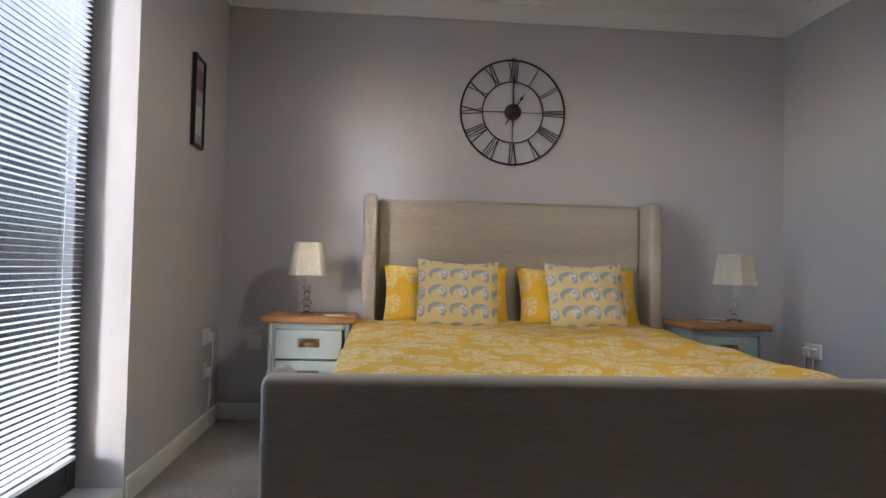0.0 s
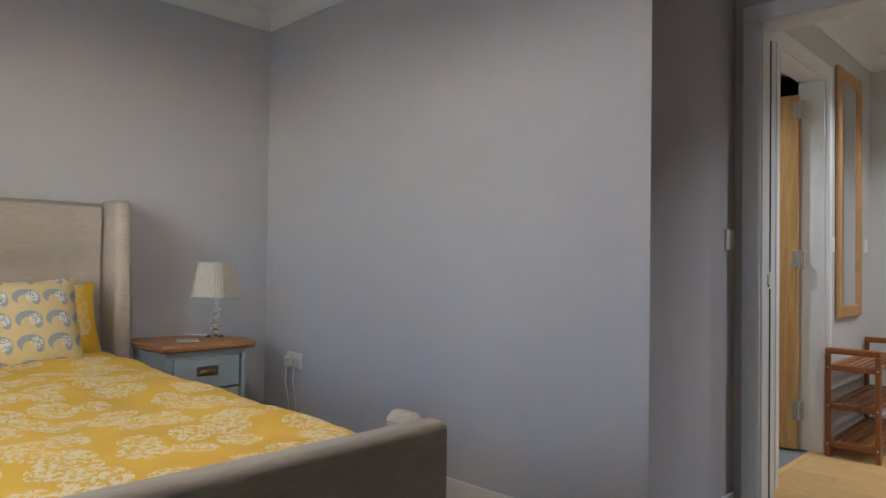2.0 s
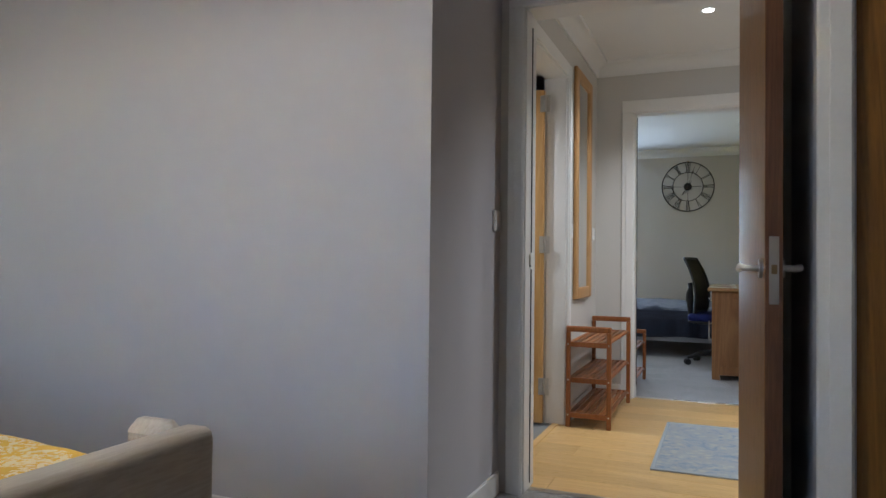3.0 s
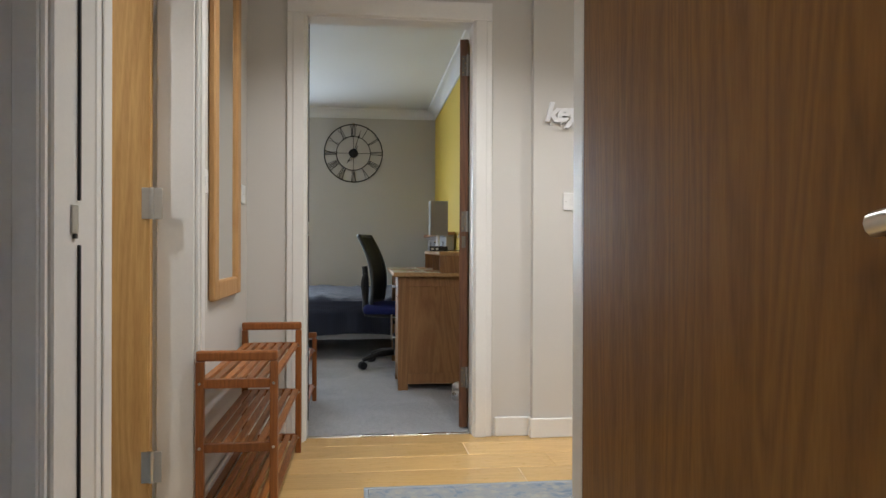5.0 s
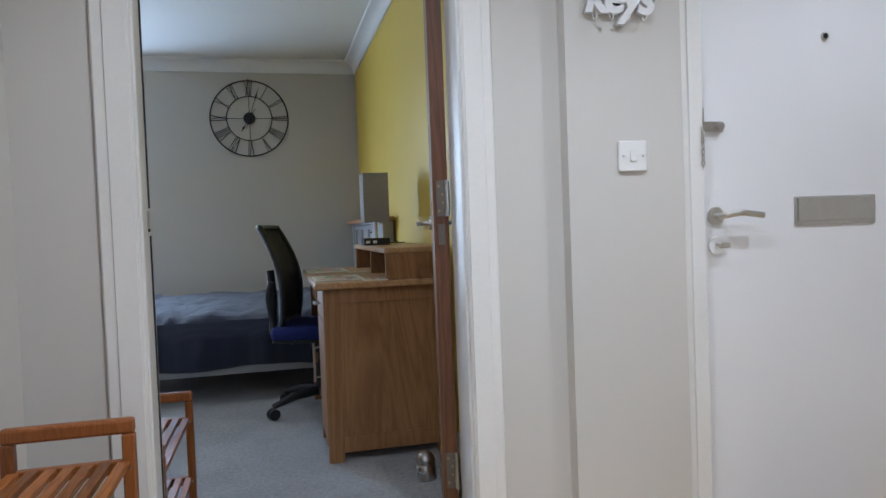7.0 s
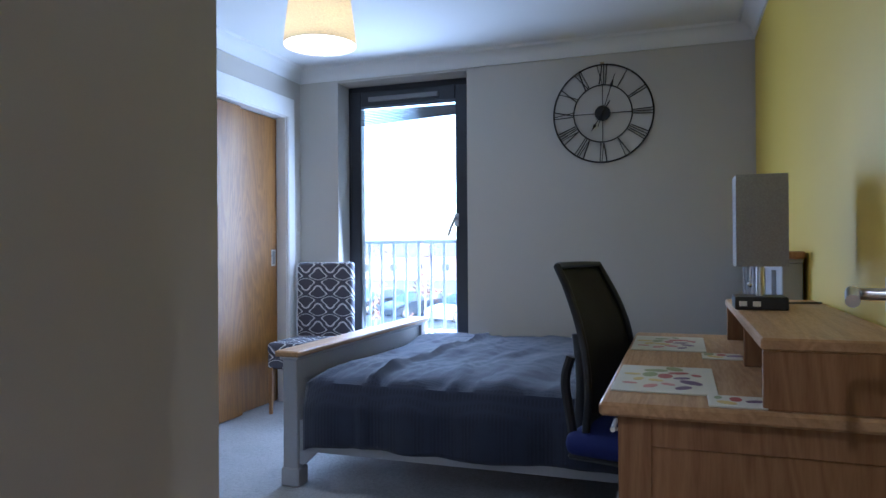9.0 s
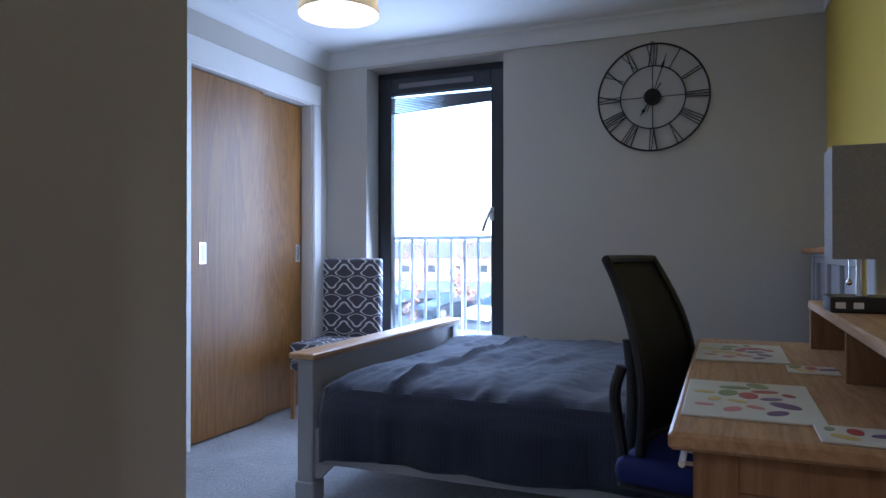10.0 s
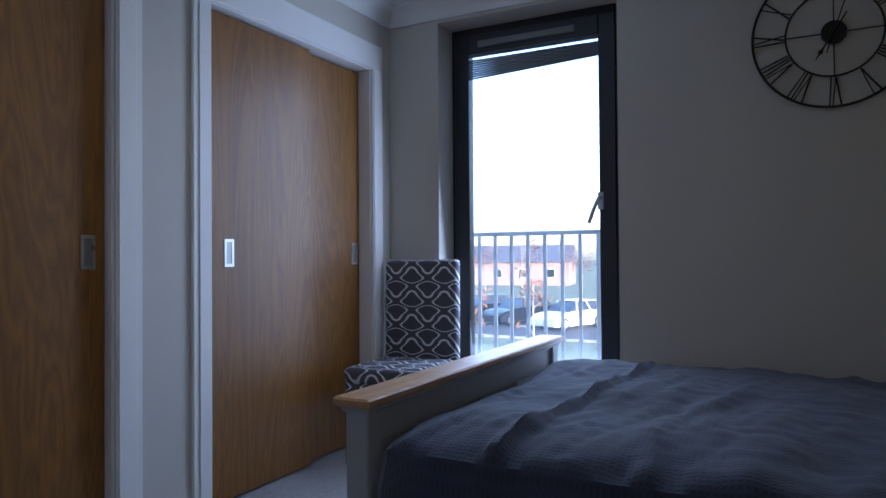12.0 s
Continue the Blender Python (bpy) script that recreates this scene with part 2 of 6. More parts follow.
def shade_cloth(name, col, through=0.4, axis=2):
    """Pleated or slubby lampshade cloth that lets some light through."""
    m, t, p = principled(name)
    v = coords(t, (1, 1, 0.15) if axis == 2 else (0.15, 1, 1))
    th = noise_of(t, v, 180, 3)
    c = ramp_of(t, th, [(0.3, tone(col, 0.85)), (0.7, tone(col, 1.05))])
    t.links.new(c, p.inputs["Base Color"])
    p.inputs["Roughness"].default_value = 0.9
    bump_to(t, p, th, 0.4, 0.001)
    tl = t.nodes.new("ShaderNodeBsdfTranslucent")
    t.links.new(c, tl.inputs["Color"])
    mx = t.nodes.new("ShaderNodeMixShader")
    mx.inputs[0].default_value = through
    t.links.new(p.outputs[0], mx.inputs[1])
    t.links.new(tl.outputs[0], mx.inputs[2])
    t.links.new(mx.outputs[0], t.nodes["Material Output"].inputs["Surface"])
    return m


WALL_B1 = plain("lilac_grey_emulsion", (0.54, 0.53, 0.555), 0.85, var=0.025, big=1.6, fine=240, bump=0.12)
WALL_HALL = plain("warm_grey_emulsion", (0.60, 0.58, 0.54), 0.8, var=0.025, big=1.6, fine=240, bump=0.12)
WALL_B2 = plain("stone_grey_emulsion", (0.54, 0.51, 0.455), 0.8, var=0.025, big=1.6, fine=240, bump=0.12)
YELLOW = plain("mustard_yellow_emulsion", (0.70, 0.51, 0.065), 0.5, var=0.03, big=1.6, fine=240, bump=0.15)
CEIL = plain("white_ceiling_emulsion", (0.78, 0.78, 0.76), 0.9, var=0.02, big=1.5, fine=200)
GLOSS = plain("white_gloss_paint", (0.78, 0.77, 0.74), 0.32, var=0.03, big=4, fine=90, bump=0.08)
DOORWHITE = plain("white_satin_paint", (0.80, 0.80, 0.81), 0.4, var=0.015, big=2.5, fine=120, bump=0.06)
PLASTIC = plain("white_plastic", (0.8, 0.8, 0.78), 0.35, var=0.02, bump=0.0)
CARPET1 = carpet("beige_grey_carpet", (0.36, 0.33, 0.29))
CARPET2 = carpet("silver_grey_carpet", (0.38, 0.38, 0.38))
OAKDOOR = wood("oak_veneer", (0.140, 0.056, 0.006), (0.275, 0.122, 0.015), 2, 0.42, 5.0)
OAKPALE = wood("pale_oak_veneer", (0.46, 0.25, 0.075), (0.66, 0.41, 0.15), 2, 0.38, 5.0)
DARKEDGE = wood("worn_hardwood_edge", (0.07, 0.026, 0.010), (0.17, 0.068, 0.026), 2, 0.5, 8.0)
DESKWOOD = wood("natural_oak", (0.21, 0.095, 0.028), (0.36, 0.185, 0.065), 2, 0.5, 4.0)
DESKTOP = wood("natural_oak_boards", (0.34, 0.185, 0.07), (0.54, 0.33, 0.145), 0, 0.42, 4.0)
STANDTOP = wood("honey_oak", (0.30, 0.14, 0.05), (0.48, 0.25, 0.095), 0, 0.45, 6.0)
ACACIA = wood("oiled_acacia", (0.16, 0.050, 0.011), (0.37, 0.138, 0.030), 0, 0.35, 12.0, 0.8)
ACACIA_UP = wood("oiled_acacia_upright", (0.17, 0.053, 0.012), (0.30, 0.108, 0.026), 2, 0.35, 12.0, 0.4)
PLANKS = wood("beech_laminate", (0.58, 0.36, 0.13), (0.74, 0.50, 0.20), 1, 0.28, 5.0, 0.22)
MIRRORWOOD = wood("light_ash", (0.42, 0.22, 0.075), (0.56, 0.33, 0.13), 2, 0.45, 7.0)
ANTHRACITE = plain("anthracite_powder_coat", (0.022, 0.023, 0.028), 0.4, var=0.1, bump=0.05)
BLACKMETAL = plain("black_iron", (0.018, 0.017, 0.016), 0.5, 0.5, var=0.2, fine=120, bump=0.2)
BLACKPLASTIC = plain("black_plastic", (0.014, 0.014, 0.016), 0.42, var=0.15, bump=0.1)
CHROME = plain("satin_steel", (0.62, 0.61, 0.58), 0.28, 1.0, var=0.05, bump=0.03)
BRASS = plain("aged_brass", (0.30, 0.22, 0.12), 0.35, 1.0, var=0.2, fine=90, bump=0.1)
ALU = plain("scuffed_aluminium", (0.62, 0.63, 0.63), 0.38, 0.9, var=0.12, big=9, fine=140, bump=0.12)
# worn steel with the unlit door edge's shade put into its colour
HINGESTEEL = plain("worn_shaded_hinge_steel", (0.15, 0.135, 0.115), 0.55, 0.6, var=0.15, fine=140, bump=0.1)
LINEN = weave("oatmeal_linen", (0.36, 0.315, 0.255), (0.52, 0.47, 0.40), 150.0, 0)
DUVET = printed("yellow_floral_cotton", (0.80, 0.50, 0.06), (0.86, 0.78, 0.55), 7.5)
PILLOWCASE = printed("strong_yellow_floral_cotton", (0.88, 0.54, 0.03), (0.88, 0.78, 0.48), 9.0)
CUSHION = crescents("cream_linen_grey_birds", (0.74, 0.60, 0.30), (0.38, 0.40, 0.44), (0.80, 0.80, 0.78))
SAGE = plain("duck_egg_paint", (0.40, 0.46, 0.47), 0.5, var=0.04, bump=0.08)
GREYPAINT = plain("dove_grey_paint", (0.40, 0.40, 0.41), 0.5, var=0.04, bump=0.08)
SHADE = shade_cloth("cream_pleated_silk", (0.82, 0.77, 0.66), 0.3)
SHADE_GREY = shade_cloth("grey_slub_linen", (0.40, 0.39, 0.385), 0.12, 0)
SHADE_PENDANT = shade_cloth("cream_linen_shade", (0.78, 0.71, 0.55), 0.3, 0)
NAVY = ribbed("charcoal_navy_fleece", (0.022, 0.027, 0.048))
BLUESEAT = plain("royal_blue_fabric", (0.012, 0.02, 0.13), 0.9, var=0.15, fine=300, bump=0.4)
MESH = plain("black_mesh_fabric", (0.012, 0.012, 0.015), 0.8, var=0.2, fine=500, bump=0.5)
TRELLIS = trellis("grey_trellis_cotton", (0.085, 0.085, 0.105), (0.70, 0.70, 0.71), 0.13)
GLASS = clear_glass("cut_crystal", 0.02)
# painted glare haze: fuller on the office pane, almost none in the bedroom
PANE = pane_glass("window_glass")
PANE_LESS_HAZE = pane_glass("less_hazed_window_glass", 0.0, 0.01)
# ------------------------------------------------------------------ mesh tools


def box(bm, x0, y0, z0, x1, y1, z1, bev=0.0, seg=1, m=None):
    r = bmesh.ops.create_cube(bm, size=1.0)
    vs = r["verts"]
    bmesh.ops.scale(bm, vec=(abs(x1 - x0), abs(y1 - y0), abs(z1 - z0)), verts=vs)
    bmesh.ops.translate(bm, vec=((x0 + x1) / 2, (y0 + y1) / 2, (z0 + z1) / 2), verts=vs)
    if m is not None:
        bmesh.ops.transform(bm, matrix=m, verts=vs)
    if bev:
        es = list({e for v in vs for e in v.link_edges})
        bmesh.ops.bevel(bm, geom=es, offset=bev, segments=seg, affect="EDGES", profile=0.5)
    return bm


def tube(bm, pts, r, seg=8, flat=1.0, closed=False):
    """A round bar swept along points; r may be one radius or one per point."""
    pts = [Vector(p) for p in pts]
    n = len(pts)
    rs = r if isinstance(r, (list, tuple)) else [r] * n
    rings, up = [], None
    for i, p in enumerate(pts):
        d = (pts[(i + 1) % n] - pts[i - 1]) if closed or 0 < i < n - 1 else (pts[1] - pts[0] if i == 0 else pts[-1] - pts[-2])
        d.normalize()
        if up is None:
            up = d.orthogonal().normalized() if abs(d.z) > 0.9 else Vector((0, 0, 1))
        side = d.cross(up).normalized()
        up = side.cross(d).normalized()
        rings.append([bm.verts.new(p + rs[i] * (math.cos(a) * side + flat * math.sin(a) * up)) for a in (2 * math.pi * k / seg for k in range(seg))])
    for i in range(n if closed else n - 1):
        a, b = rings[i], rings[(i + 1) % n]
        for k in range(seg):
            bm.faces.new((a[k], a[(k + 1) % seg], b[(k + 1) % seg], b[k]))
    if not closed:
        bm.faces.new(rings[0][::-1])
        bm.faces.new(rings[-1])
    return bm


def lathe(bm, profile, seg=24, at=(0, 0, 0), caps=True, square=False, twist=0.0):
    """A turned shape: (radius, height) pairs round the upright axis; square: four-sided with true corners."""
    at = Vector(at)
    rings = []
    for r, z in profile:
        ring = []
        for k in range(seg):
            a = 2 * math.pi * k / seg + twist
            f = 1.0
            if square:
                f = 1.0 / max(abs(math.cos(a)), abs(math.sin(a)))
            ring.append(bm.verts.new(at + Vector((r * f * math.cos(a), r * f * math.sin(a), z))))
        rings.append(ring)
    for a, b in zip(rings, rings[1:]):
        for k in range(seg):
            bm.faces.new((a[k], a[(k + 1) % seg], b[(k + 1) % seg], b[k]))
    if caps:
        bm.faces.new(rings[0][::-1])
        bm.faces.new(rings[-1])
    return bm


def grid(bm, nx, ny, f):
    """A sheet of nx by ny cells; f(u, v) gives each corner."""
    rows = [[bm.verts.new(f(i / nx, j / ny)) for i in range(nx + 1)] for j in range(ny + 1)]
    for j in range(ny):
        for i in range(nx):
            bm.faces.new((rows[j][i], rows[j][i + 1], rows[j + 1][i + 1], rows[j + 1][i]))
    return rows


def mesh_of(name, bm, mat, smooth=False):
    bmesh.ops.recalc_face_normals(bm, faces=bm.faces[:])
    me = bpy.data.meshes.new(name)
    bm.to_mesh(me)
    bm.free()
    me.materials.append(mat)
    if smooth:
        me.shade_smooth()
        me.set_sharp_from_angle(angle=radians(42))
    return me


def thing(name, label, category, at=(0, 0, 0), turn=0.0, group="", m=None):
    """An empty at a thing's base; its parts hang under it in local metres."""
    ob = new(name)
    ob.empty_display_size = 0.1
    ob.matrix_world = m if m is not None else pose(*at, 0, 0, turn)
    return tagged(ob, label, category, group)


def part(name, bm, mat, parent, label="", smooth=False, at=None):
    ob = new(name, mesh_of(name, bm, mat, smooth))
    ob.parent = parent
    if at is not None:
        ob.matrix_basis = at
    if label:
        tagged(ob, label)
    return ob


def single(name, bm, mat, label, category, at=(0, 0, 0), turn=0.0, smooth=False, group=""):
    ob = new(name, mesh_of(name, bm, mat, smooth))
    ob.matrix_world = pose(*at, 0, 0, turn)
    return tagged(ob, label, category, group)


def setting(name, bm, mat, label, category, smooth=False):
    return tagged(new(name, mesh_of(name, bm, mat, smooth)), label, category, "", "structure")


def boxes(*dims, bev=0.0):
    bm = bmesh.new()
    for d in dims:
        box(bm, *d, bev=bev)
    return bm


def rounded_path(corners, r, n=5):
    """Corner points with their bends rounded off."""
    cs = [Vector(c) for c in corners]
    out = [cs[0]]
    for a, b, c in zip(cs, cs[1:], cs[2:]):
        p, q = b + (a - b).normalized() * r, b + (c - b).normalized() * r
        for k in range(n + 1):
            s = k / n
            out.append((1 - s) ** 2 * p + 2 * s * (1 - s) * b + s * s * q)
    return out + [cs[-1]]
# ------------------------------------------------------------------ the flat: plan in metres
TOP = 2.42          # ceiling
COVE = 2.322        # underside of the cornice
LIFT = 0.06        # the main bedroom's ceiling is a little higher
LINTEL = 2.50       # walls run up past the ceiling
X1W, X1E, Y1N, Y1S = -1.30, 2.091, 3.976, -1.3   # main bedroom
LOB_S, LOB_N, XD = 0.425, 1.53, 2.83             # recess before the bedroom door
XH, HALL_N, HALL_S, XE = 2.985, 1.525, -1.60, 5.104   # hall
X2W, X2E, Y2S, Y2N, X2C = 5.225, 9.225, 0.20, 3.30, 6.05  # second bedroom
Y2E = 1.60           # its entry wall

# main bedroom walls
setting("wall_bedroom_north", boxes((X1W - 0.3, Y1N, 0, X1E + 0.96, Y1N + 0.15, LINTEL)), WALL_B1, "lilac-grey painted plaster wall behind the upholstered bed", "wall")
setting("wall_bedroom_west", boxes((X1W - 0.3, 2.572, 0, X1W, Y1N, LINTEL), (X1W - 0.3, 1.50, 2.33, X1W, 2.572, LINTEL), (X1W - 0.3, Y1S, 0, X1W, 1.50, LINTEL), (X1W - 0.3, 1.50, 0, X1W, 2.572, 0.06)), WALL_B1, "lilac-grey painted wall pierced by a tall window", "wall")
setting("wall_bedroom_east", boxes((X1E, LOB_N, 0, XD, Y1N, LINTEL)), WALL_B1, "lilac-grey painted plaster wall with an outside corner", "wall")
setting("wall_bedroom_wardrobe", boxes((X1E, 0.335, 0, XD, LOB_S, LINTEL), (X1E, -1.0, 2.06, X1E + 0.1, 0.335, LINTEL), (X1E, Y1S, 0, XD, -1.0, LINTEL), (X1E + 0.6, -1.0, 0, XD, 0.335, LINTEL)), WALL_B1, "lilac-grey painted wall framing a fitted wardrobe", "wall")
setting("wall_bedroom_south", boxes((X1W - 0.3, Y1S - 0.15, 0, XD, Y1S, LINTEL)), WALL_B1, "lilac-grey painted plaster wall", "wall")
setting("floor_bedroom", boxes((X1W - 0.3, Y1S - 0.1, -0.1, XD + 0.06, Y1N + 0.05, 0.0)), CARPET1, "beige grey cut-pile bedroom carpet", "floor")
setting("ceiling_bedroom", boxes((X1W, Y1S, TOP + LIFT, XD, Y1N, TOP + 0.07)), CEIL, "white painted plasterboard ceiling", "ceiling")

# wall between bedroom and hall, with the door opening
setting("wall_hall_west", boxes((XD, 1.448, 0, XH, LOB_N + 0.3, LINTEL), (XD, HALL_S - 0.1, 0, XH, 0.53, LINTEL), (XD, 0.53, 2.06, XH, 1.448, LINTEL)), WALL_HALL, "warm grey painted partition wall with a doorway", "wall")
setting("wall_hall_north", boxes((XH, HALL_N, 0, 3.29, HALL_N + 0.12, LINTEL), (3.29, HALL_N, 2.10, 4.13, HALL_N + 0.12, LINTEL), (4.13, HALL_N, 0, X2W, HALL_N + 0.12, LINTEL)), WALL_HALL, "warm grey painted hall wall with a white doorway", "wall")
setting("wall_hall_east", boxes((XE, 1.275, 0, X2W, HALL_N, LINTEL), (XE, 0.41, 2.068, X2W, 1.275, LINTEL), (XE, -0.267, 0, X2W, 0.41, LINTEL), (5.057, -0.209, 0, XE, 0.147, TOP), (XE, -1.223, 2.075, X2W, -0.267, LINTEL), (XE, HALL_S - 0.1, 0, X2W, -1.223, LINTEL)), WALL_HALL, "warm grey painted hall wall with a boxed pier", "wall")
setting("wall_hall_south", boxes((XH, HALL_S - 0.12, 0, XE, HALL_S, LINTEL)), WALL_HALL, "warm grey painted hall wall behind a stepladder", "wall")
setting("floor_hall_base", boxes((XH - 0.07, HALL_S, -0.1, XE + 0.06, HALL_N + 0.06, -0.012)), PLANKS, "screed under the laminate floor", "floor")
setting("ceiling_hall", boxes((XH, HALL_S, TOP, XE, HALL_N, TOP + 0.07)), CEIL, "white painted hall ceiling with downlights", "ceiling")

# the room behind the open hall door
setting("wall_bathroom", boxes((XH - 0.13, HALL_N + 0.30, 0, XH, 3.2, LINTEL), (XH, 3.2, 0, X2C - 0.12, 3.32, LINTEL)), WALL_HALL, "plain pale painted bathroom walls", "wall")
setting("floor_bathroom", boxes((XH, HALL_N + 0.06, -0.1, X2C - 0.12, 3.2, -0.004)), plain("grey_vinyl", (0.22, 0.24, 0.25), 0.4, var=0.1), "grey vinyl bathroom floor", "floor")
setting("ceiling_bathroom", boxes((XH, HALL_N + 0.12, TOP, X2C - 0.12, 3.2, TOP + 0.07)), CEIL, "white painted bathroom ceiling", "ceiling")

# second bedroom
setting("wall_office_yellow", boxes((X2W, Y2S - 0.15, 0, X2E + 0.35, Y2S, LINTEL)), YELLOW, "mustard yellow painted accent wall", "wall")
setting("wall_office_east", boxes((X2E, Y2S, 0, X2E + 0.35, 2.0, LINTEL), (X2E, 1.98, 2.305, X2E + 0.35, 2.985, LINTEL), (X2E, 1.98, 0, X2E + 0.35, 2.985, 0.05), (X2E, 2.985, 0, X2E + 0.35, Y2N + 0.9, LINTEL)), WALL_B2, "stone grey painted wall pierced by a tall window", "wall")
setting("wall_office_entry", boxes((X2W, Y2E, 0, X2C, Y2E + 0.12, LINTEL), (X2C - 0.12, Y2E + 0.12, 0, X2C, Y2N + 0.8, LINTEL)), WALL_B2, "stone grey painted entry wall ending at an outside corner", "wall")
setting("wall_office_north", boxes((X2C, Y2N, 2.07, 7.48, Y2N + 0.1, LINTEL), (7.48, Y2N, 0, 7.858, Y2N + 0.7, LINTEL), (7.858, Y2N, 2.07, 9.053, Y2N + 0.1, LINTEL), (9.053, Y2N, 0, X2E, Y2N + 0.7, LINTEL), (X2C, Y2N + 0.7, 0, X2E, Y2N + 0.8, LINTEL)), WALL_B2, "stone grey painted wall around two fitted wardrobes", "wall")
setting("floor_office", boxes((XE + 0.06, Y2S, -0.1, X2E + 0.1, Y2N + 0.7, 0.0)), CARPET2, "silver grey cut-pile carpet", "floor")
setting("ceiling_office", boxes((X2W, Y2S, TOP, X2E, Y2N + 0.7, TOP + 0.07)), CEIL, "white painted plasterboard ceiling", "ceiling")
setting("roof", boxes((X1W - 0.4, Y1S - 0.25, LINTEL, X2E + 0.4, Y1N + 0.2, LINTEL + 0.2), (X1W - 0.4, -1.7, LINTEL + 0.2, X2E + 0.4, 4.1, LINTEL + 0.25)), CEIL, "concrete slab over the flat", "roof")
setting("outer_walls", boxes((X2W, HALL_S - 0.2, -2.8, X2E + 0.35, Y2S - 0.15, LINTEL), (X1W - 0.3, Y1N + 0.15, 0, X2E + 0.35, Y1N + 0.3, LINTEL), (X1W - 0.3, -2.05, -0.4, X2E + 0.35, -1.95, LINTEL)), plain("buff_brick_render", (0.5, 0.45, 0.38), 0.9), "pale rendered outer walls of the block", "wall")


def cornice(name, a, b, inward, label="white plaster coving", up=0.0):
    """Coved cornice from a to b along a wall; inward: the room's side."""
    bm = bmesh.new()
    a, b, n = Vector((*a, 0)), Vector((*b, 0)), Vector((*inward, 0))
    prof = [(0.0, COVE), (0.012, COVE)] + [(0.012 + 0.075 * (1 - math.cos(k * math.pi / 12)), COVE + 0.006 + 0.075 * math.sin(k * math.pi / 12)) for k in range(7)] + [(0.092, TOP), (0.0, TOP)]
    d = (b - a).normalized() * 0
    ra = [bm.verts.new(a + d + n * p + Vector((0, 0, z + up))) for p, z in prof]
    rb = [bm.verts.new(b - d + n * p + Vector((0, 0, z + up))) for p, z in prof]
    k = len(prof)
    for i in range(k):
        bm.faces.new((ra[i], ra[(i + 1) % k], rb[(i + 1) % k], rb[i]))
    bm.faces.new(ra[::-1])
    bm.faces.new(rb)
    return setting(name, bm, CEIL, label, "cornice", True)


e = 0.001
for a, b, n in (((X1W, Y1N - e), (X1E, Y1N - e), (0, -1)), ((X1E - e, LOB_N), (X1E - e, Y1N), (-1, 0)), ((X1W + e, Y1S), (X1W + e, Y1N), (1, 0)),
                ((XH, HALL_N - e), (XE, HALL_N - e), (0, -1)), ((XE - e, 0.147), (XE - e, HALL_N), (-1, 0)), ((5.057 - e, -0.209), (5.057 - e, 0.147), (-1, 0)), ((XE - e, HALL_S), (XE - e, -0.209), (-1, 0)), ((XH, HALL_S + e), (XE, HALL_S + e), (0, 1)), ((XH + e, HALL_S), (XH + e, HALL_N), (1, 0)),
                ((X2C, Y2N - e), (X2E, Y2N - e), (0, -1)), ((X2E - e, Y2S), (X2E - e, Y2N), (-1, 0)), ((X2W, Y2S + e), (X2E, Y2S + e), (0, 1)), ((X2W, Y2E - e), (X2C, Y2E - e), (0, -1)), ((X2C + e, Y2E), (X2C + e, Y2N), (1, 0))):
    cornice("cornice", a, b, n, up=LIFT if a[0] < XD and b[0] < XD else 0.0)


def skirting(x0, y0, x1, y1, h=0.095):
    bm = bmesh.new()
    box(bm, x0, y0, 0.0, x1, y1, h, bev=0.004)
    return setting("baseboard", bm, GLOSS, "white painted wooden skirting board", "baseboard")


S = 0.016
skirting(X1W, Y1N - S, X1E, Y1N - 0.0015)
skirting(X1W + 0.0015, 2.572, X1W + S, Y1N - S)
skirting(X1E - S, LOB_N, X1E - 0.0015, Y1N - S)
skirting(X1E - S, LOB_N - S, 2.80, LOB_N - 0.0015)
skirting(4.19, HALL_N - S, XE, HALL_N - 0.0015)
skirting(XE - S, 1.34, XE - 0.0015, HALL_N - S)
skirting(XE - S, 0.147, XE - 0.0015, 0.33)
skirting(5.057 - S, -0.209, 5.057 - 0.0015, 0.147 + S)
skirting(5.057, 0.1485, XE - S, 0.147 + S)
skirting(XE - S, HALL_S, XE - 0.0015, -1.31)
skirting(XH, HALL_S + 0.0015, XE - S, HALL_S + S)
skirting(XH + 0.0015, HALL_S + S, XH + S, 0.53)
skirting(X2W, Y2E - S, X2C + S, Y2E - 0.0015)
skirting(X2C + 0.0015, Y2E, X2C + S, Y2N)
skirting(7.565, Y2N - S, 7.785, Y2N - 0.0015)
skirting(9.13, Y2N - S, X2E, Y2N - 0.0015)
skirting(X2E - S, Y2S, X2E - 0.0015, 2.0)
skirting(X2E - S, 3.01, X2E - 0.0015, Y2N - S)
skirting(X2W, Y2S + 0.0015, X2E - S, Y2S + S)


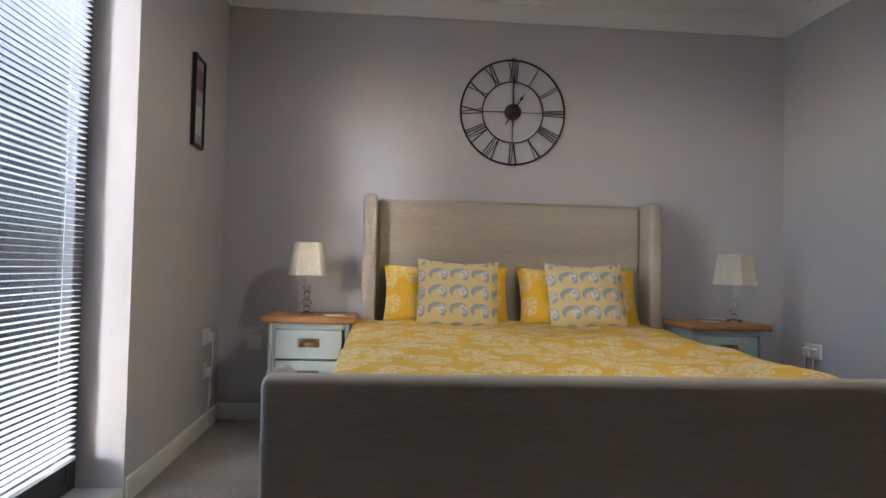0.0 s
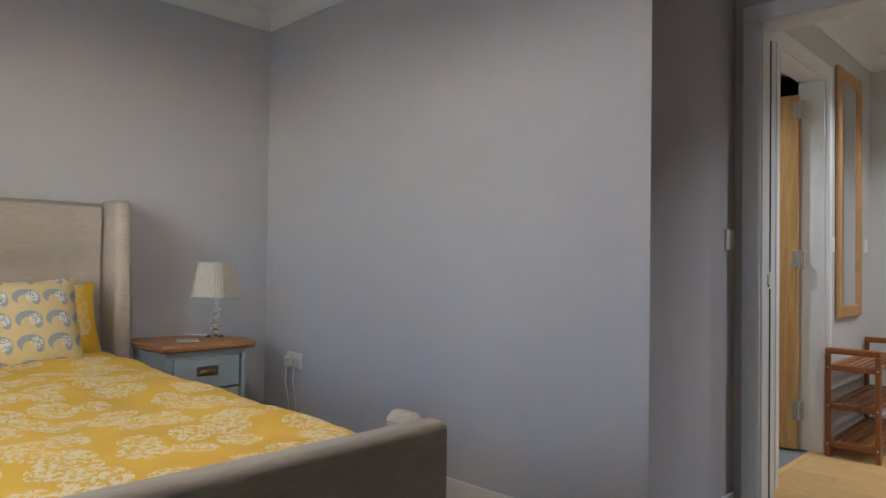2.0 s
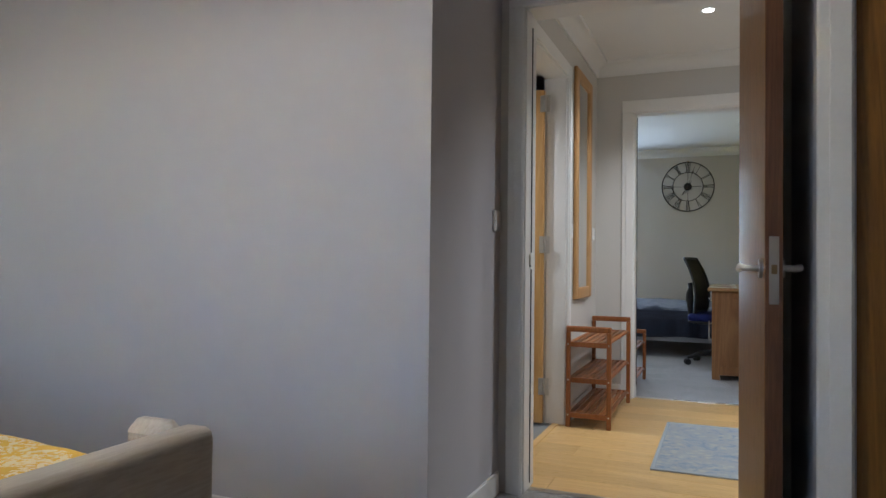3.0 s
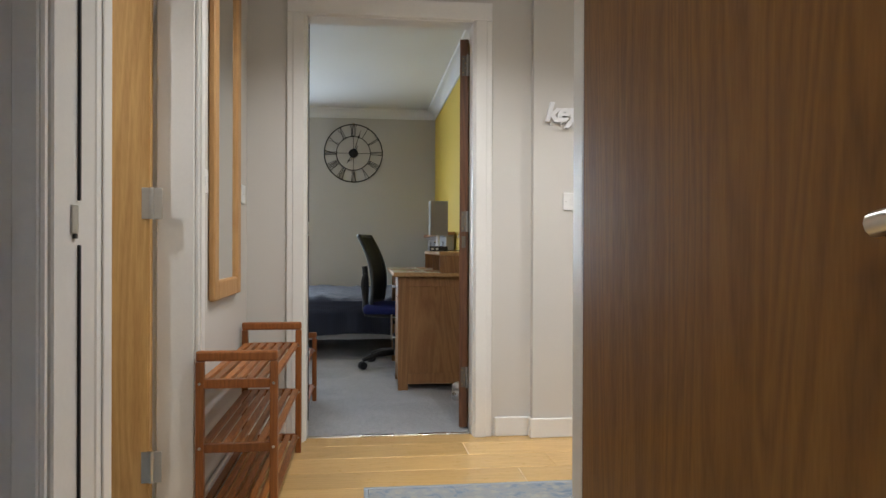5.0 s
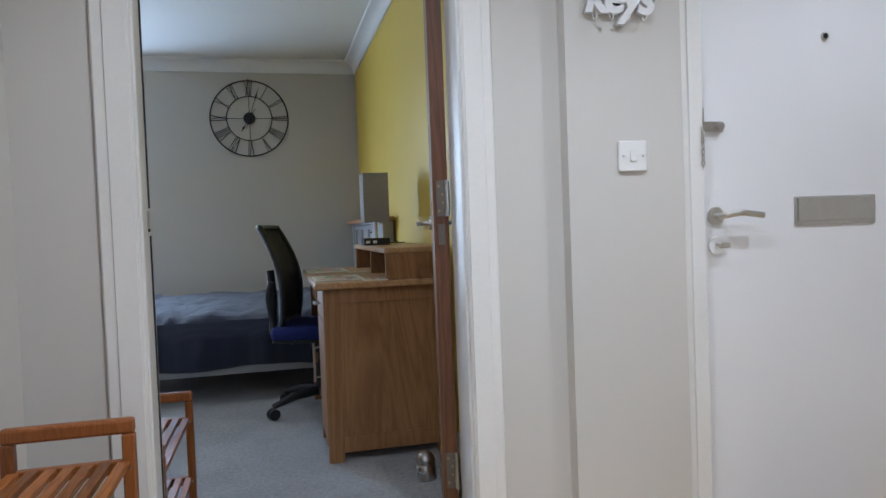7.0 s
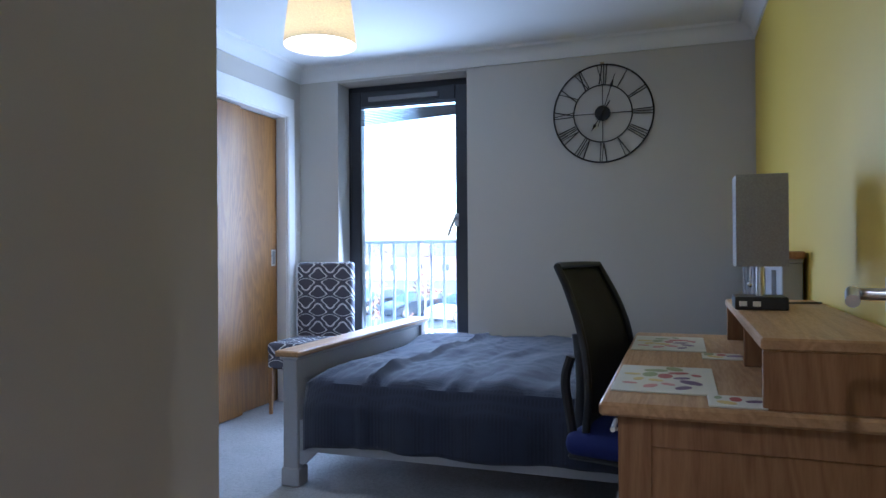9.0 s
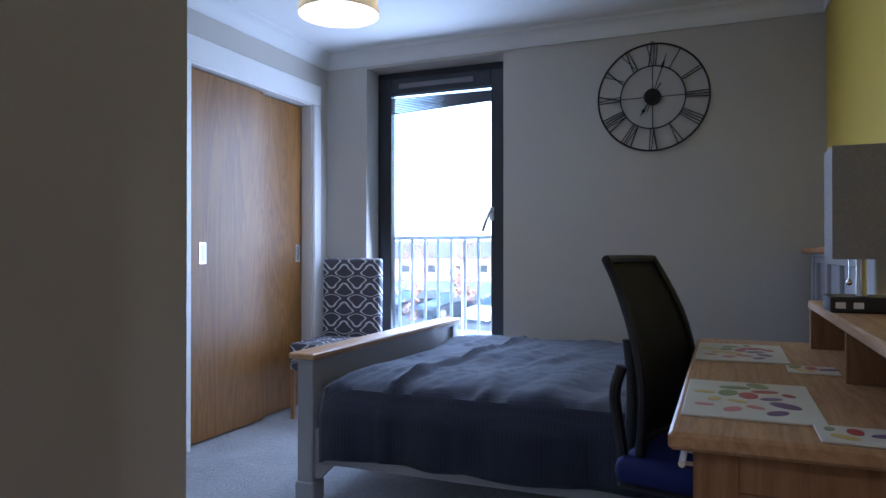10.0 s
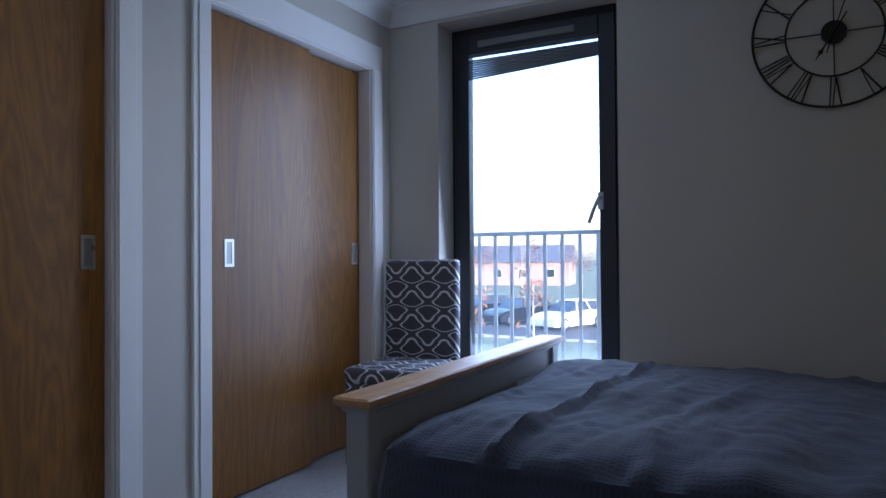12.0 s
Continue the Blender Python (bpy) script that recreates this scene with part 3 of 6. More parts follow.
def door_frame(name, at, turn, wide, deep, label, tall=2.03, case=0.085, far=True, near=True, over=0.0):
    """Lining and architraves; local x runs along the opening, y through the wall (0 to deep), opening from 0 to wide."""
    t = tagged(thing(name, label, "door frame", at, turn), kind="structure")
    L = 0.028
    for a, b in ((-L, 0.0), (wide, wide + L)):
        part("jamb", boxes((a, 0.0, 0.0, b, deep, tall + L), bev=0.003), GLOSS, t)
    part("head", boxes((0.0, 0.0, tall, wide, deep, tall + L), bev=0.003), GLOSS, t)
    for on, y0, y1 in ((near, -0.016, 0.001), (far, deep - 0.001, deep + 0.016)):
        if not on:
            continue
        for a, b in ((-case - 0.006, -0.006), (wide + 0.006, wide + case + 0.006)):
            bm = boxes((a, y0, 0.0, b, y1, tall + 0.006), bev=0.004)
            edge = (a + 0.022, b) if a < 0 else (a, b - 0.022)
            box(bm, edge[0] + 0.006, y0 - 0.005 if y0 < 0 else y1, 0.0, edge[1] - 0.006, y0 if y0 < 0 else y1 + 0.005, tall + 0.006, bev=0.002)
            part("architrave", bm, GLOSS, t)
        part("architrave", boxes((-case - 0.006, y0, tall + 0.0065, wide + case + 0.006, y1, tall + (over or case) + 0.006), bev=0.004), GLOSS, t)
    return t




def side_frame(t, x, y):
    """Turns a frame built along x so that its opening runs towards -y from (x, y)."""
    t.matrix_world = Matrix(((0, 1, 0, x), (-1, 0, 0, y), (0, 0, 1, 0), (0, 0, 0, 1)))
    return t


fb = side_frame(door_frame("door_frame_bedroom", (0, 0, 0), 0, 0.86, 0.155, "white painted door lining of the bedroom", 2.03, 0.07), XD, 1.418)
part("stop", boxes((0.822, 0.10, 0.0, 0.8595, 0.154, 2.03), bev=0.002), GLOSS, fb)
door_frame("door_frame_hall", (3.32, HALL_N, 0), 0, 0.78, 0.12, "white painted door lining in the hall", 2.07, 0.08)
side_frame(door_frame("door_frame_office", (0, 0, 0), 0, 0.805, 0.121, "white painted door lining of the second bedroom", 2.04, 0.088), XE, 1.245)
side_frame(door_frame("door_frame_entrance", (0, 0, 0), 0, 0.90, 0.14, "white painted frame of the entrance door", 2.045, 0.08), XE - 0.016, -0.295)
door_frame("wardrobe_frame", (7.888, Y2N, 0), 0, 1.135, 0.1, "white painted casing of a fitted wardrobe", 2.04, 0.095, False, over=0.14)
door_frame("wardrobe_frame", (6.35, Y2N, 0), 0, 1.1, 0.1, "white painted casing of a fitted wardrobe", 2.04, 0.105, False, over=0.14)
side_frame(door_frame("wardrobe_frame", (0, 0, 0), 0, 1.3, 0.1, "white painted casing of the bedroom wardrobe", 2.03, 0.085, False), X1E, 0.335)
# ------------------------------------------------------------------ doors, windows, fixtures


def lever(parent, x, y, z, side, reach, rose=True):
    """A lever handle on a door face; side: +1 or -1 along y; reach: signed length along x."""
    bm = bmesh.new()
    r = bmesh.new()
    tube(r, [(x, y, z), (x, y + side * 0.009, z)], 0.026, 20)
    part("rose", r, CHROME, parent, "round satin steel rose", True)
    tube(bm, rounded_path([(x, y, z), (x, y + side * 0.05, z), (x + reach * 0.45, y + side * 0.052, z + 0.006), (x + reach, y + side * 0.05, z - 0.004)], 0.018), 0.0095, 10)
    return part("lever", bm, CHROME, parent, "satin steel lever handle", True)


def hinge(parent, x, y, z, h=0.1):
    """A butt hinge with its knuckle upright at (x, y)."""
    bm = bmesh.new()
    tube(bm, [(x, y, z - h / 2), (x, y, z + h / 2)], 0.007, 10)
    for k in (-0.3, 0.0, 0.3):
        tube(bm, [(x, y, z + k * h - 0.002), (x, y, z + k * h + 0.002)], 0.0078, 10)
    box(bm, x - 0.032, y - 0.0015, z - h / 2, x + 0.03, y + 0.0015, z + h / 2, bev=0.0008)
    return part("hinge", bm, CHROME, parent, "steel butt hinge", True)


def flush_door(name, label, wide, face, edge, tall=2.0):
    """A flush door leaf: local x from the hinge, y through its thickness."""
    t = thing(name, label, "door")
    part("leaf", boxes((0.004, 0.0, 0.008, wide - 0.004, 0.044, tall), bev=0.002), face, t)
    for a, b in ((0.0, 0.004), (wide - 0.004, wide)):
        part("edge_lipping", boxes((a, 0.001, 0.008, b, 0.043, tall)), edge, t, "worn hardwood lipping")
    return t


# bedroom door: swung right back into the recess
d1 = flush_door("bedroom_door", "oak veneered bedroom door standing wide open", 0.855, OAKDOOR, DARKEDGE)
d1.matrix_world = Matrix.Translation((2.922, 0.598, 0)) @ pose(0, 0, 0, 0, 0, 183.3)
lever(d1, 0.795, 0.0, 0.955, -1, -0.11)
lever(d1, 0.795, 0.044, 0.955, 1, -0.11)
part("latch_plate", boxes((0.855, 0.010, 0.86, 0.8572, 0.034, 1.04), bev=0.0008), CHROME, d1, "steel latch plate")
part("latch", boxes((0.855, 0.015, 0.94, 0.866, 0.029, 0.965), bev=0.002), BRASS, d1, "brass latch bolt")
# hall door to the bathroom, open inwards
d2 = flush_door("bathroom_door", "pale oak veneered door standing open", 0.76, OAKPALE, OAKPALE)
d2.matrix_world = Matrix.Translation((4.098, 1.655, 0)) @ pose(0, 0, 0, 0, 0, 95)
for hz in (0.227, 1.07, 1.915):
    hg = hinge(d2, -0.006, 0.046, hz)
lever(d2, 0.7, 0.044, 0.99, 1, -0.115)
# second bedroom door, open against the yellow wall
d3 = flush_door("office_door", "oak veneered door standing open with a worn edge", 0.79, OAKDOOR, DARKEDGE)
d3.matrix_world = Matrix.Translation((5.247, 0.442, 0)) @ pose(0, 0, 0, 0, 0, -12.5)
for hz in (0.265, 1.065, 1.865):
    hinge(d3, -0.004, 0.002, hz, 0.105)
    part("hinge_leaf", boxes((-0.0016, 0.008, hz - 0.052, 0.0, 0.034, hz + 0.052), bev=0.0006), HINGESTEEL, d3, "worn steel hinge leaf, coloured dark as if in shade")
    for sz in (-0.036, -0.012, 0.012, 0.036):
        bm = bmesh.new()
        tube(bm, [(-0.0016, 0.021 + 0.006 * (1 if sz * sz > 0.0005 else -1), hz + sz), (-0.0024, 0.021 + 0.006 * (1 if sz * sz > 0.0005 else -1), hz + sz)], 0.0042, 10)
        part("screw", bm, BRASS, d3, "", True)
part("latch_plate", boxes((-0.0016, 0.012, 0.93, 0.0, 0.032, 0.99), bev=0.0005), HINGESTEEL, d3, "small worn bolt plate, coloured dark as if in shade")
lever(d3, 0.73, 0.044, 1.0, 1, -0.115)
lever(d3, 0.73, 0.0, 1.0, -1, -0.115)
# strike plates on the linings
for sx, sy, sg, sz in ((2.90, 1.418, -1, 0.975), (5.175, 1.245, -1, 1.027)):
    t = thing("strike_plate", "satin steel strike plate on a white door lining", "strike plate", (sx, sy, sz))
    part("plate", boxes((-0.012, -0.003, -0.022, 0.012, 0.0, 0.022), bev=0.001), CHROME, t)
    # no hole is cut: a black block paints the shade inside it
    part("mortice", boxes((-0.005, -0.0045, -0.03, 0.005, -0.0005, -0.0225)), BLACKPLASTIC, t, "black block standing for the shade in the latch hole")
    part("seal", boxes((0.014, -0.004, -0.95, 0.019, 0.0, -0.04)), BLACKPLASTIC, t, "black brush seal")
    part("seal", boxes((0.014, -0.004, 0.03, 0.019, 0.0, 1.0)), BLACKPLASTIC, t, "black brush seal")
# entrance door
fd = thing("entrance_door", "plain white painted entrance door, closed", "door", (XE + 0.006, 0, 0))
part("leaf", boxes((0.0, -1.192, 0.006, 0.044, -0.298, 2.04), bev=0.002), DOORWHITE, fd)
bm = bmesh.new()
box(bm, -0.006, -0.93, 0.945, 0.0, -0.625, 1.035, bev=0.002)
plate = part("letter_plate", bm, CHROME, fd, "satin steel letter plate")
part("flap", boxes((-0.011, -0.92, 0.958, -0.006, -0.635, 1.03), bev=0.002), CHROME, plate, "hinged letter flap")
bm = bmesh.new()
tube(bm, [(0.0, -0.75, 1.53), (-0.006, -0.75, 1.53)], 0.013, 14)
part("spyhole", bm, CHROME, fd, "steel spyhole", True)
bm = bmesh.new()
tube(bm, [(-0.006, -0.75, 1.53), (-0.0075, -0.75, 1.53)], 0.008, 12)
part("lens", bm, BLACKPLASTIC, fd, "dark spyhole lens")
for z in (0.984, 0.895):
    bm = bmesh.new()
    tube(bm, [(0.0, -0.345, z), (-0.009, -0.345, z)], 0.027, 20)
    part("rose", bm, CHROME if z > 0.95 else PLASTIC, fd, "round escutcheon", True)
bm = bmesh.new()
tube(bm, rounded_path([(0.0, -0.345, 0.984), (-0.05, -0.345, 0.984), (-0.052, -0.40, 0.992), (-0.05, -0.475, 0.982)], 0.018), 0.0095, 10)
part("lever", bm, CHROME, fd, "satin steel lever handle", True)
bm = bmesh.new()
tube(bm, [(-0.009, -0.345, 0.9), (-0.03, -0.345, 0.9)], 0.006, 8)
box(bm, -0.034, -0.375, 0.888, -0.028, -0.335, 0.905, bev=0.003)
part("thumb_turn", bm, CHROME, fd, "steel thumb turn", True)
bm = boxes((-0.012, -0.375, 1.235, 0.0, -0.295, 1.265), bev=0.002)
tube(bm, [(-0.012, -0.36, 1.25), (-0.022, -0.36, 1.25)], 0.012, 14)
part("chain_keep", bm, CHROME, fd, "steel chain keep", True)
part("chain_plate", boxes((-0.042, -0.288, 1.20, -0.034, -0.268, 1.30), bev=0.001), CHROME, fd, "steel chain plate")
for k in range(7):
    bm = bmesh.new()
    c = Vector((-0.048, -0.278, 1.235 - 0.016 * k))
    tube(bm, [c + Vector(((0.005 if k % 2 else 0.0) * math.cos(a), (0.0 if k % 2 else 0.005) * math.cos(a), 0.011 * math.sin(a))) for a in (math.pi * j / 5 for j in range(10))], 0.0018, 6, closed=True)
    part("chain_link", bm, CHROME, fd, "", True)
for z in (0.27, 1.05, 1.82):
    bm = bmesh.new()
    tube(bm, [(-0.008, -1.193, z - 0.05), (-0.008, -1.193, z + 0.05)], 0.007, 10)
    box(bm, -0.002, -1.21, z - 0.05, 0.0, -1.165, z + 0.05)
    part("hinge", bm, CHROME, fd, "steel butt hinge", True)
closer = part("closer_body", boxes((-0.05, -1.12, 1.965, 0.0, -0.87, 2.03), bev=0.006), plain("grey_closer_paint", (0.32, 0.32, 0.33), 0.45), fd, "grey overhead door closer")
bm = bmesh.new()
tube(bm, [(-0.03, -1.02, 2.035), (-0.20, -0.90, 2.05)], 0.008, 8)
tube(bm, [(-0.20, -0.90, 2.05), (-0.03, -1.1, 2.075)], 0.008, 8)
part("closer_arm", bm, CHROME, closer, "steel closer arm", True)


def pull(parent, x, z, y=0.0):
    bm = boxes((x - 0.026, y - 0.003, z - 0.058, x + 0.026, y + 0.001, z - 0.046), (x - 0.026, y - 0.003, z + 0.046, x + 0.026, y + 0.001, z + 0.058), (x - 0.026, y - 0.003, z - 0.046, x - 0.015, y + 0.001, z + 0.046), (x + 0.015, y - 0.003, z - 0.046, x + 0.026, y + 0.001, z + 0.046))
    p = part("flush_pull", bm, CHROME, parent, "recessed steel flush pull")
    part("recess", boxes((x - 0.015, y - 0.0008, z - 0.046, x + 0.015, y + 0.0008, z + 0.046)), plain("pull_recess", (0.3, 0.3, 0.3), 0.4, 0.8), p)


for x0, offs in ((7.888, ((0.0, 0.66, 0.035, (0.132,)), (0.57, 1.133, 0.075, (1.085,)))), (6.35, ((0.0, 0.58, 0.075, (0.06,)), (0.42, 1.098, 0.035, (1.035,))))):
    for a, b, dy, pulls in offs:
        t = thing("sliding_wardrobe_door", "oak veneered sliding wardrobe door with a flush pull", "wardrobe door", (x0, Y2N + dy, 0.0), group="sliding wardrobe doors")
        part("panel", boxes((a + 0.002, 0.0, 0.012, b, 0.034, 2.03), bev=0.002), OAKDOOR, t)
        for px in pulls:
            pull(t, px, 1.035)
for a, b, dx in ((0.0, 0.68, 0.03), (0.62, 1.3, 0.07)):
    t = thing("sliding_wardrobe_door", "oak veneered sliding wardrobe door in the main bedroom", "wardrobe door", group="sliding wardrobe doors")
    t.matrix_world = Matrix(((0, 1, 0, X1E + dx), (-1, 0, 0, 0.335), (0, 0, 1, 0), (0, 0, 0, 1)))
    part("panel", boxes((a + 0.002, 0.0, 0.012, b - 0.002, 0.034, 2.028), bev=0.002), OAKDOOR, t)


def tall_window(name, m, wide, tall, label, bar, glass):
    """A full-height casement: local x along the wall, y outwards, opening from 0 to wide."""
    t = tagged(thing(name, label, "window", m=m), kind="structure")
    F, B = 0.055, bar
    for a in ((0, 0, 0, F, 0.07, tall), (wide - F, 0, 0, wide, 0.07, tall), (F, 0, tall - F, wide - F, 0.07, tall), (F, 0, 0, wide - F, 0.07, F)):
        part("frame", boxes(a, bev=0.004), ANTHRACITE, t)
    s = F - 0.008
    for a in ((s, -0.018, s, B, 0.05, tall - s), (wide - B, -0.018, s, wide - s, 0.05, tall - s), (B, -0.018, tall - B - 0.02, wide - B, 0.05, tall - s), (B, -0.018, s, wide - B, 0.05, B + 0.02)):
        part("sash", boxes(a, bev=0.005), ANTHRACITE, t)
    g = part("pane", boxes((B - 0.01, 0.012, B, wide - B + 0.01, 0.018, tall - B - 0.01)), glass, t)
    g.visible_shadow = False
    return t


mE = Matrix(((0, 1, 0, 9.40), (-1, 0, 0, 3.01), (0, 0, 1, 0.05), (0, 0, 0, 1)))
w2 = tall_window("window_office", mE, 1.01, 2.26, "tall anthracite framed window with a raised blind", 0.135, PANE)
part("trickle_vent", boxes((0.2, -0.034, 2.135, 0.755, -0.018, 2.17), bev=0.004), plain("vent_grey", (0.2, 0.2, 0.22), 0.5), w2, "slim grey trickle vent")
bm = boxes((0.868, -0.03, 1.20, 0.898, -0.018, 1.29), bev=0.003)
tube(bm, rounded_path([(0.883, -0.03, 1.26), (0.883, -0.06, 1.26), (0.86, -0.075, 1.20), (0.835, -0.075, 1.13)], 0.015), 0.010, 10)
part("window_handle", bm, ALU, w2, "satin steel window handle", True)
bl = thing("venetian_blind", "dark venetian blind drawn up askew at the window head", "blind", m=mE @ Matrix.Translation((0.0, -0.008, 0.0)))
SLAT = plain("grey_blind_slat", (0.10, 0.11, 0.13), 0.5, 0.2)
part("headrail", boxes((0.127, -0.006, 2.088, 0.878, 0.012, 2.108), bev=0.002), SLAT, bl)
for k in range(9):
    z0, tilt = 2.078 - 0.0085 * k, 0.0045 * k
    bm = bmesh.new()
    box(bm, -0.375, -0.010, -0.0036, 0.375, 0.010, 0.0036, m=pose(0.5025, 0.002, z0 - 0.01 - 0.002 * k, 6, -0.35 * k, 0))
    part("slat", bm, SLAT, bl)
mW = Matrix(((0, -1, 0, -1.47), (1, 0, 0, 1.50), (0, 0, 1, 0.06), (0, 0, 0, 1)))
w1 = tall_window("window_bedroom", mW, 1.072, 2.27, "tall anthracite framed window behind a lowered blind", 0.12, PANE_LESS_HAZE)
bl = thing("venetian_blind", "white venetian blind lowered over the bedroom window", "blind", m=mW)
WSLAT = shade_cloth("white_blind_slat", (0.80, 0.82, 0.85), 0.5, 0)
part("headrail", boxes((0.11, -0.05, 2.17, 0.962, -0.02, 2.2), bev=0.003), WSLAT, bl)
slat = mesh_of("slat", boxes((0.115, -0.0125, -0.0006, 0.957, 0.0125, 0.0006)), WSLAT)
for k in range(98):
    ob = new("slat", slat)
    ob.parent = bl
    ob.matrix_basis = pose(0, -0.034, 2.16 - 0.0205 * k, 1, 0, 0)
part("bottom_rail", boxes((0.112, -0.047, 0.135, 0.96, -0.021, 0.149), bev=0.003), WSLAT, bl)
for x in (0.3, 0.8):
    bm = bmesh.new()
    tube(bm, [(x, -0.048, 2.17), (x, -0.048, 0.14)], 0.0012, 6)
    part("ladder_cord", bm, WSLAT, bl)


def wall_plate(name, label, cat, at, normal, wide=0.086, rocker=True, plug=False):
    """A flush electrical plate; normal: '-y', '+x', '-x' ... the way it faces."""
    turn = {"-y": 0, "+x": 90, "-x": -90, "+y": 180}[normal]
    t = thing(name, label, cat, at, turn)
    part("plate", boxes((-wide / 2, -0.009, -0.043, wide / 2, 0.0, 0.043), bev=0.0025), PLASTIC, t)
    if rocker:
        part("rocker", boxes((-0.011, -0.0125, -0.016, 0.011, -0.009, 0.016), bev=0.002), PLASTIC, t)
    for sx in (-1, 1):
        bm = bmesh.new()
        tube(bm, [(sx * (wide / 2 - 0.013), -0.009, 0), (sx * (wide / 2 - 0.013), -0.0102, 0)], 0.0035, 10)
        part("screw", bm, CHROME, t)
    for px in (plug or ()):
        part("plug", boxes((px - 0.024, -0.036, -0.032, px + 0.024, -0.009, 0.02), bev=0.006), PLASTIC, t, "white moulded plug")
        bm = bmesh.new()
        tube(bm, rounded_path([(px, -0.03, -0.03), (px, -0.034, -0.12), (px + 0.012, -0.02, -0.22), (px, -0.012, -at[2] + 0.02)], 0.03), 0.003, 8)
        part("cable", bm, PLASTIC, t, "thin white flex", True)
    return t


wall_plate("light_switch", "white plastic light switch on the lilac-grey wall", "light switch", (2.77, LOB_N, 1.135), "-y")
wall_plate("light_switch", "white plastic light switch beside the wooden mirror", "light switch", (4.22, HALL_N, 1.16), "-y")
wall_plate("thermostat", "white plastic thermostat near the hall corner", "thermostat", (4.98, HALL_N, 1.17), "-y", 0.07, False)
wall_plate("light_switch", "white plastic light switch under the keys sign", "light switch", (5.057, -0.045, 1.16), "-x")
wall_plate("socket", "white double socket with plugs and trailing flexes", "socket", (X1E, 3.66, 0.47), "-x", 0.146, False, (-0.038, 0.036))
wall_plate("socket", "white double socket with a plug and flex", "socket", (X1W, 3.675, 0.50), "+x", 0.146, False, (0.036,))
wall_plate("aerial_socket", "small white aerial socket plate", "socket", (X1W, 3.675, 0.32), "+x", 0.06, False, (0.0,))
wall_plate("socket", "white single socket beside a bedside cabinet", "socket", (-1.10, Y1N, 0.44), "-y", 0.086, False)
wall_plate("socket", "white double socket low behind the shoe rack", "socket", (4.62, HALL_N, 0.45), "-y", 0.146, False)

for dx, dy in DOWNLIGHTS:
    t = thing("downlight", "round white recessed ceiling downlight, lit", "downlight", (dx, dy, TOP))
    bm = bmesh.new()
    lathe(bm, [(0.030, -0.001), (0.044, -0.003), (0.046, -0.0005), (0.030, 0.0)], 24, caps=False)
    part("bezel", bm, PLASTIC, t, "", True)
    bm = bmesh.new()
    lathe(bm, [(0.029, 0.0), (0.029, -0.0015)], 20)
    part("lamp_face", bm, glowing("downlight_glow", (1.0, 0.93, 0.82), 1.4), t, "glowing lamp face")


def pendant(name, label, at, r0, r1, h, lit):
    t = thing(name, label, "pendant lamp", at)
    bm = bmesh.new()
    lathe(bm, [(r0, 0.0), (r1, h), (r1 - 0.003, h), (r0 - 0.003, 0.0), (r0, 0.0)], 48, caps=False)
    part("shade", bm, SHADE_PENDANT, t, "cream linen drum shade", True)
    bm = bmesh.new()
    tube(bm, [(0, 0, h * 0.8), (0, 0, TOP - at[2])], 0.003, 8)
    part("flex", bm, PLASTIC, t)
    bm = bmesh.new()
    lathe(bm, [(0.05, TOP - at[2]), (0.045, TOP - at[2] - 0.02), (0.01, TOP - at[2] - 0.03)], 20)
    part("ceiling_rose", bm, PLASTIC, t, "", True)
    bm = bmesh.new()
    for k in range(3):
        a = 2 * math.pi * k / 3
        tube(bm, [(0, 0, h * 0.8), (r1 * math.cos(a), r1 * math.sin(a), h * 0.97)], 0.002, 6)
    part("carrier", bm, CHROME, t)
    if r0 > 0.17:
        bm = bmesh.new()
        lathe(bm, [(0.012, h * 0.8), (0.014, h * 0.66), (0.028, h * 0.5), (0.028, h * 0.42), (0.012, h * 0.34)], 16)
        part("bulb", bm, glowing("bulb_glass", (1.0, 0.88, 0.70), 1.5), t, "lit frosted bulb", True)
        return t
    bm = bmesh.new()
    lathe(bm, [(r0 - 0.012, 0.006), (r0 - 0.012, 0.009)], 32)
    g = part("diffuser", bm, glowing("bulb_glow", (1.0, 0.92, 0.78), lit), t, "glowing white diffuser disc")
    return t


pendant("pendant_lamp", "cream linen drum pendant lamp, lit", (7.365, 2.08, 1.955), 0.156, 0.128, 0.23, 0.6)
pendant("pendant_lamp", "cream linen drum pendant lamp over the bed, lit", (0.45, 1.85, 1.98), 0.18, 0.15, 0.24, 0.6)


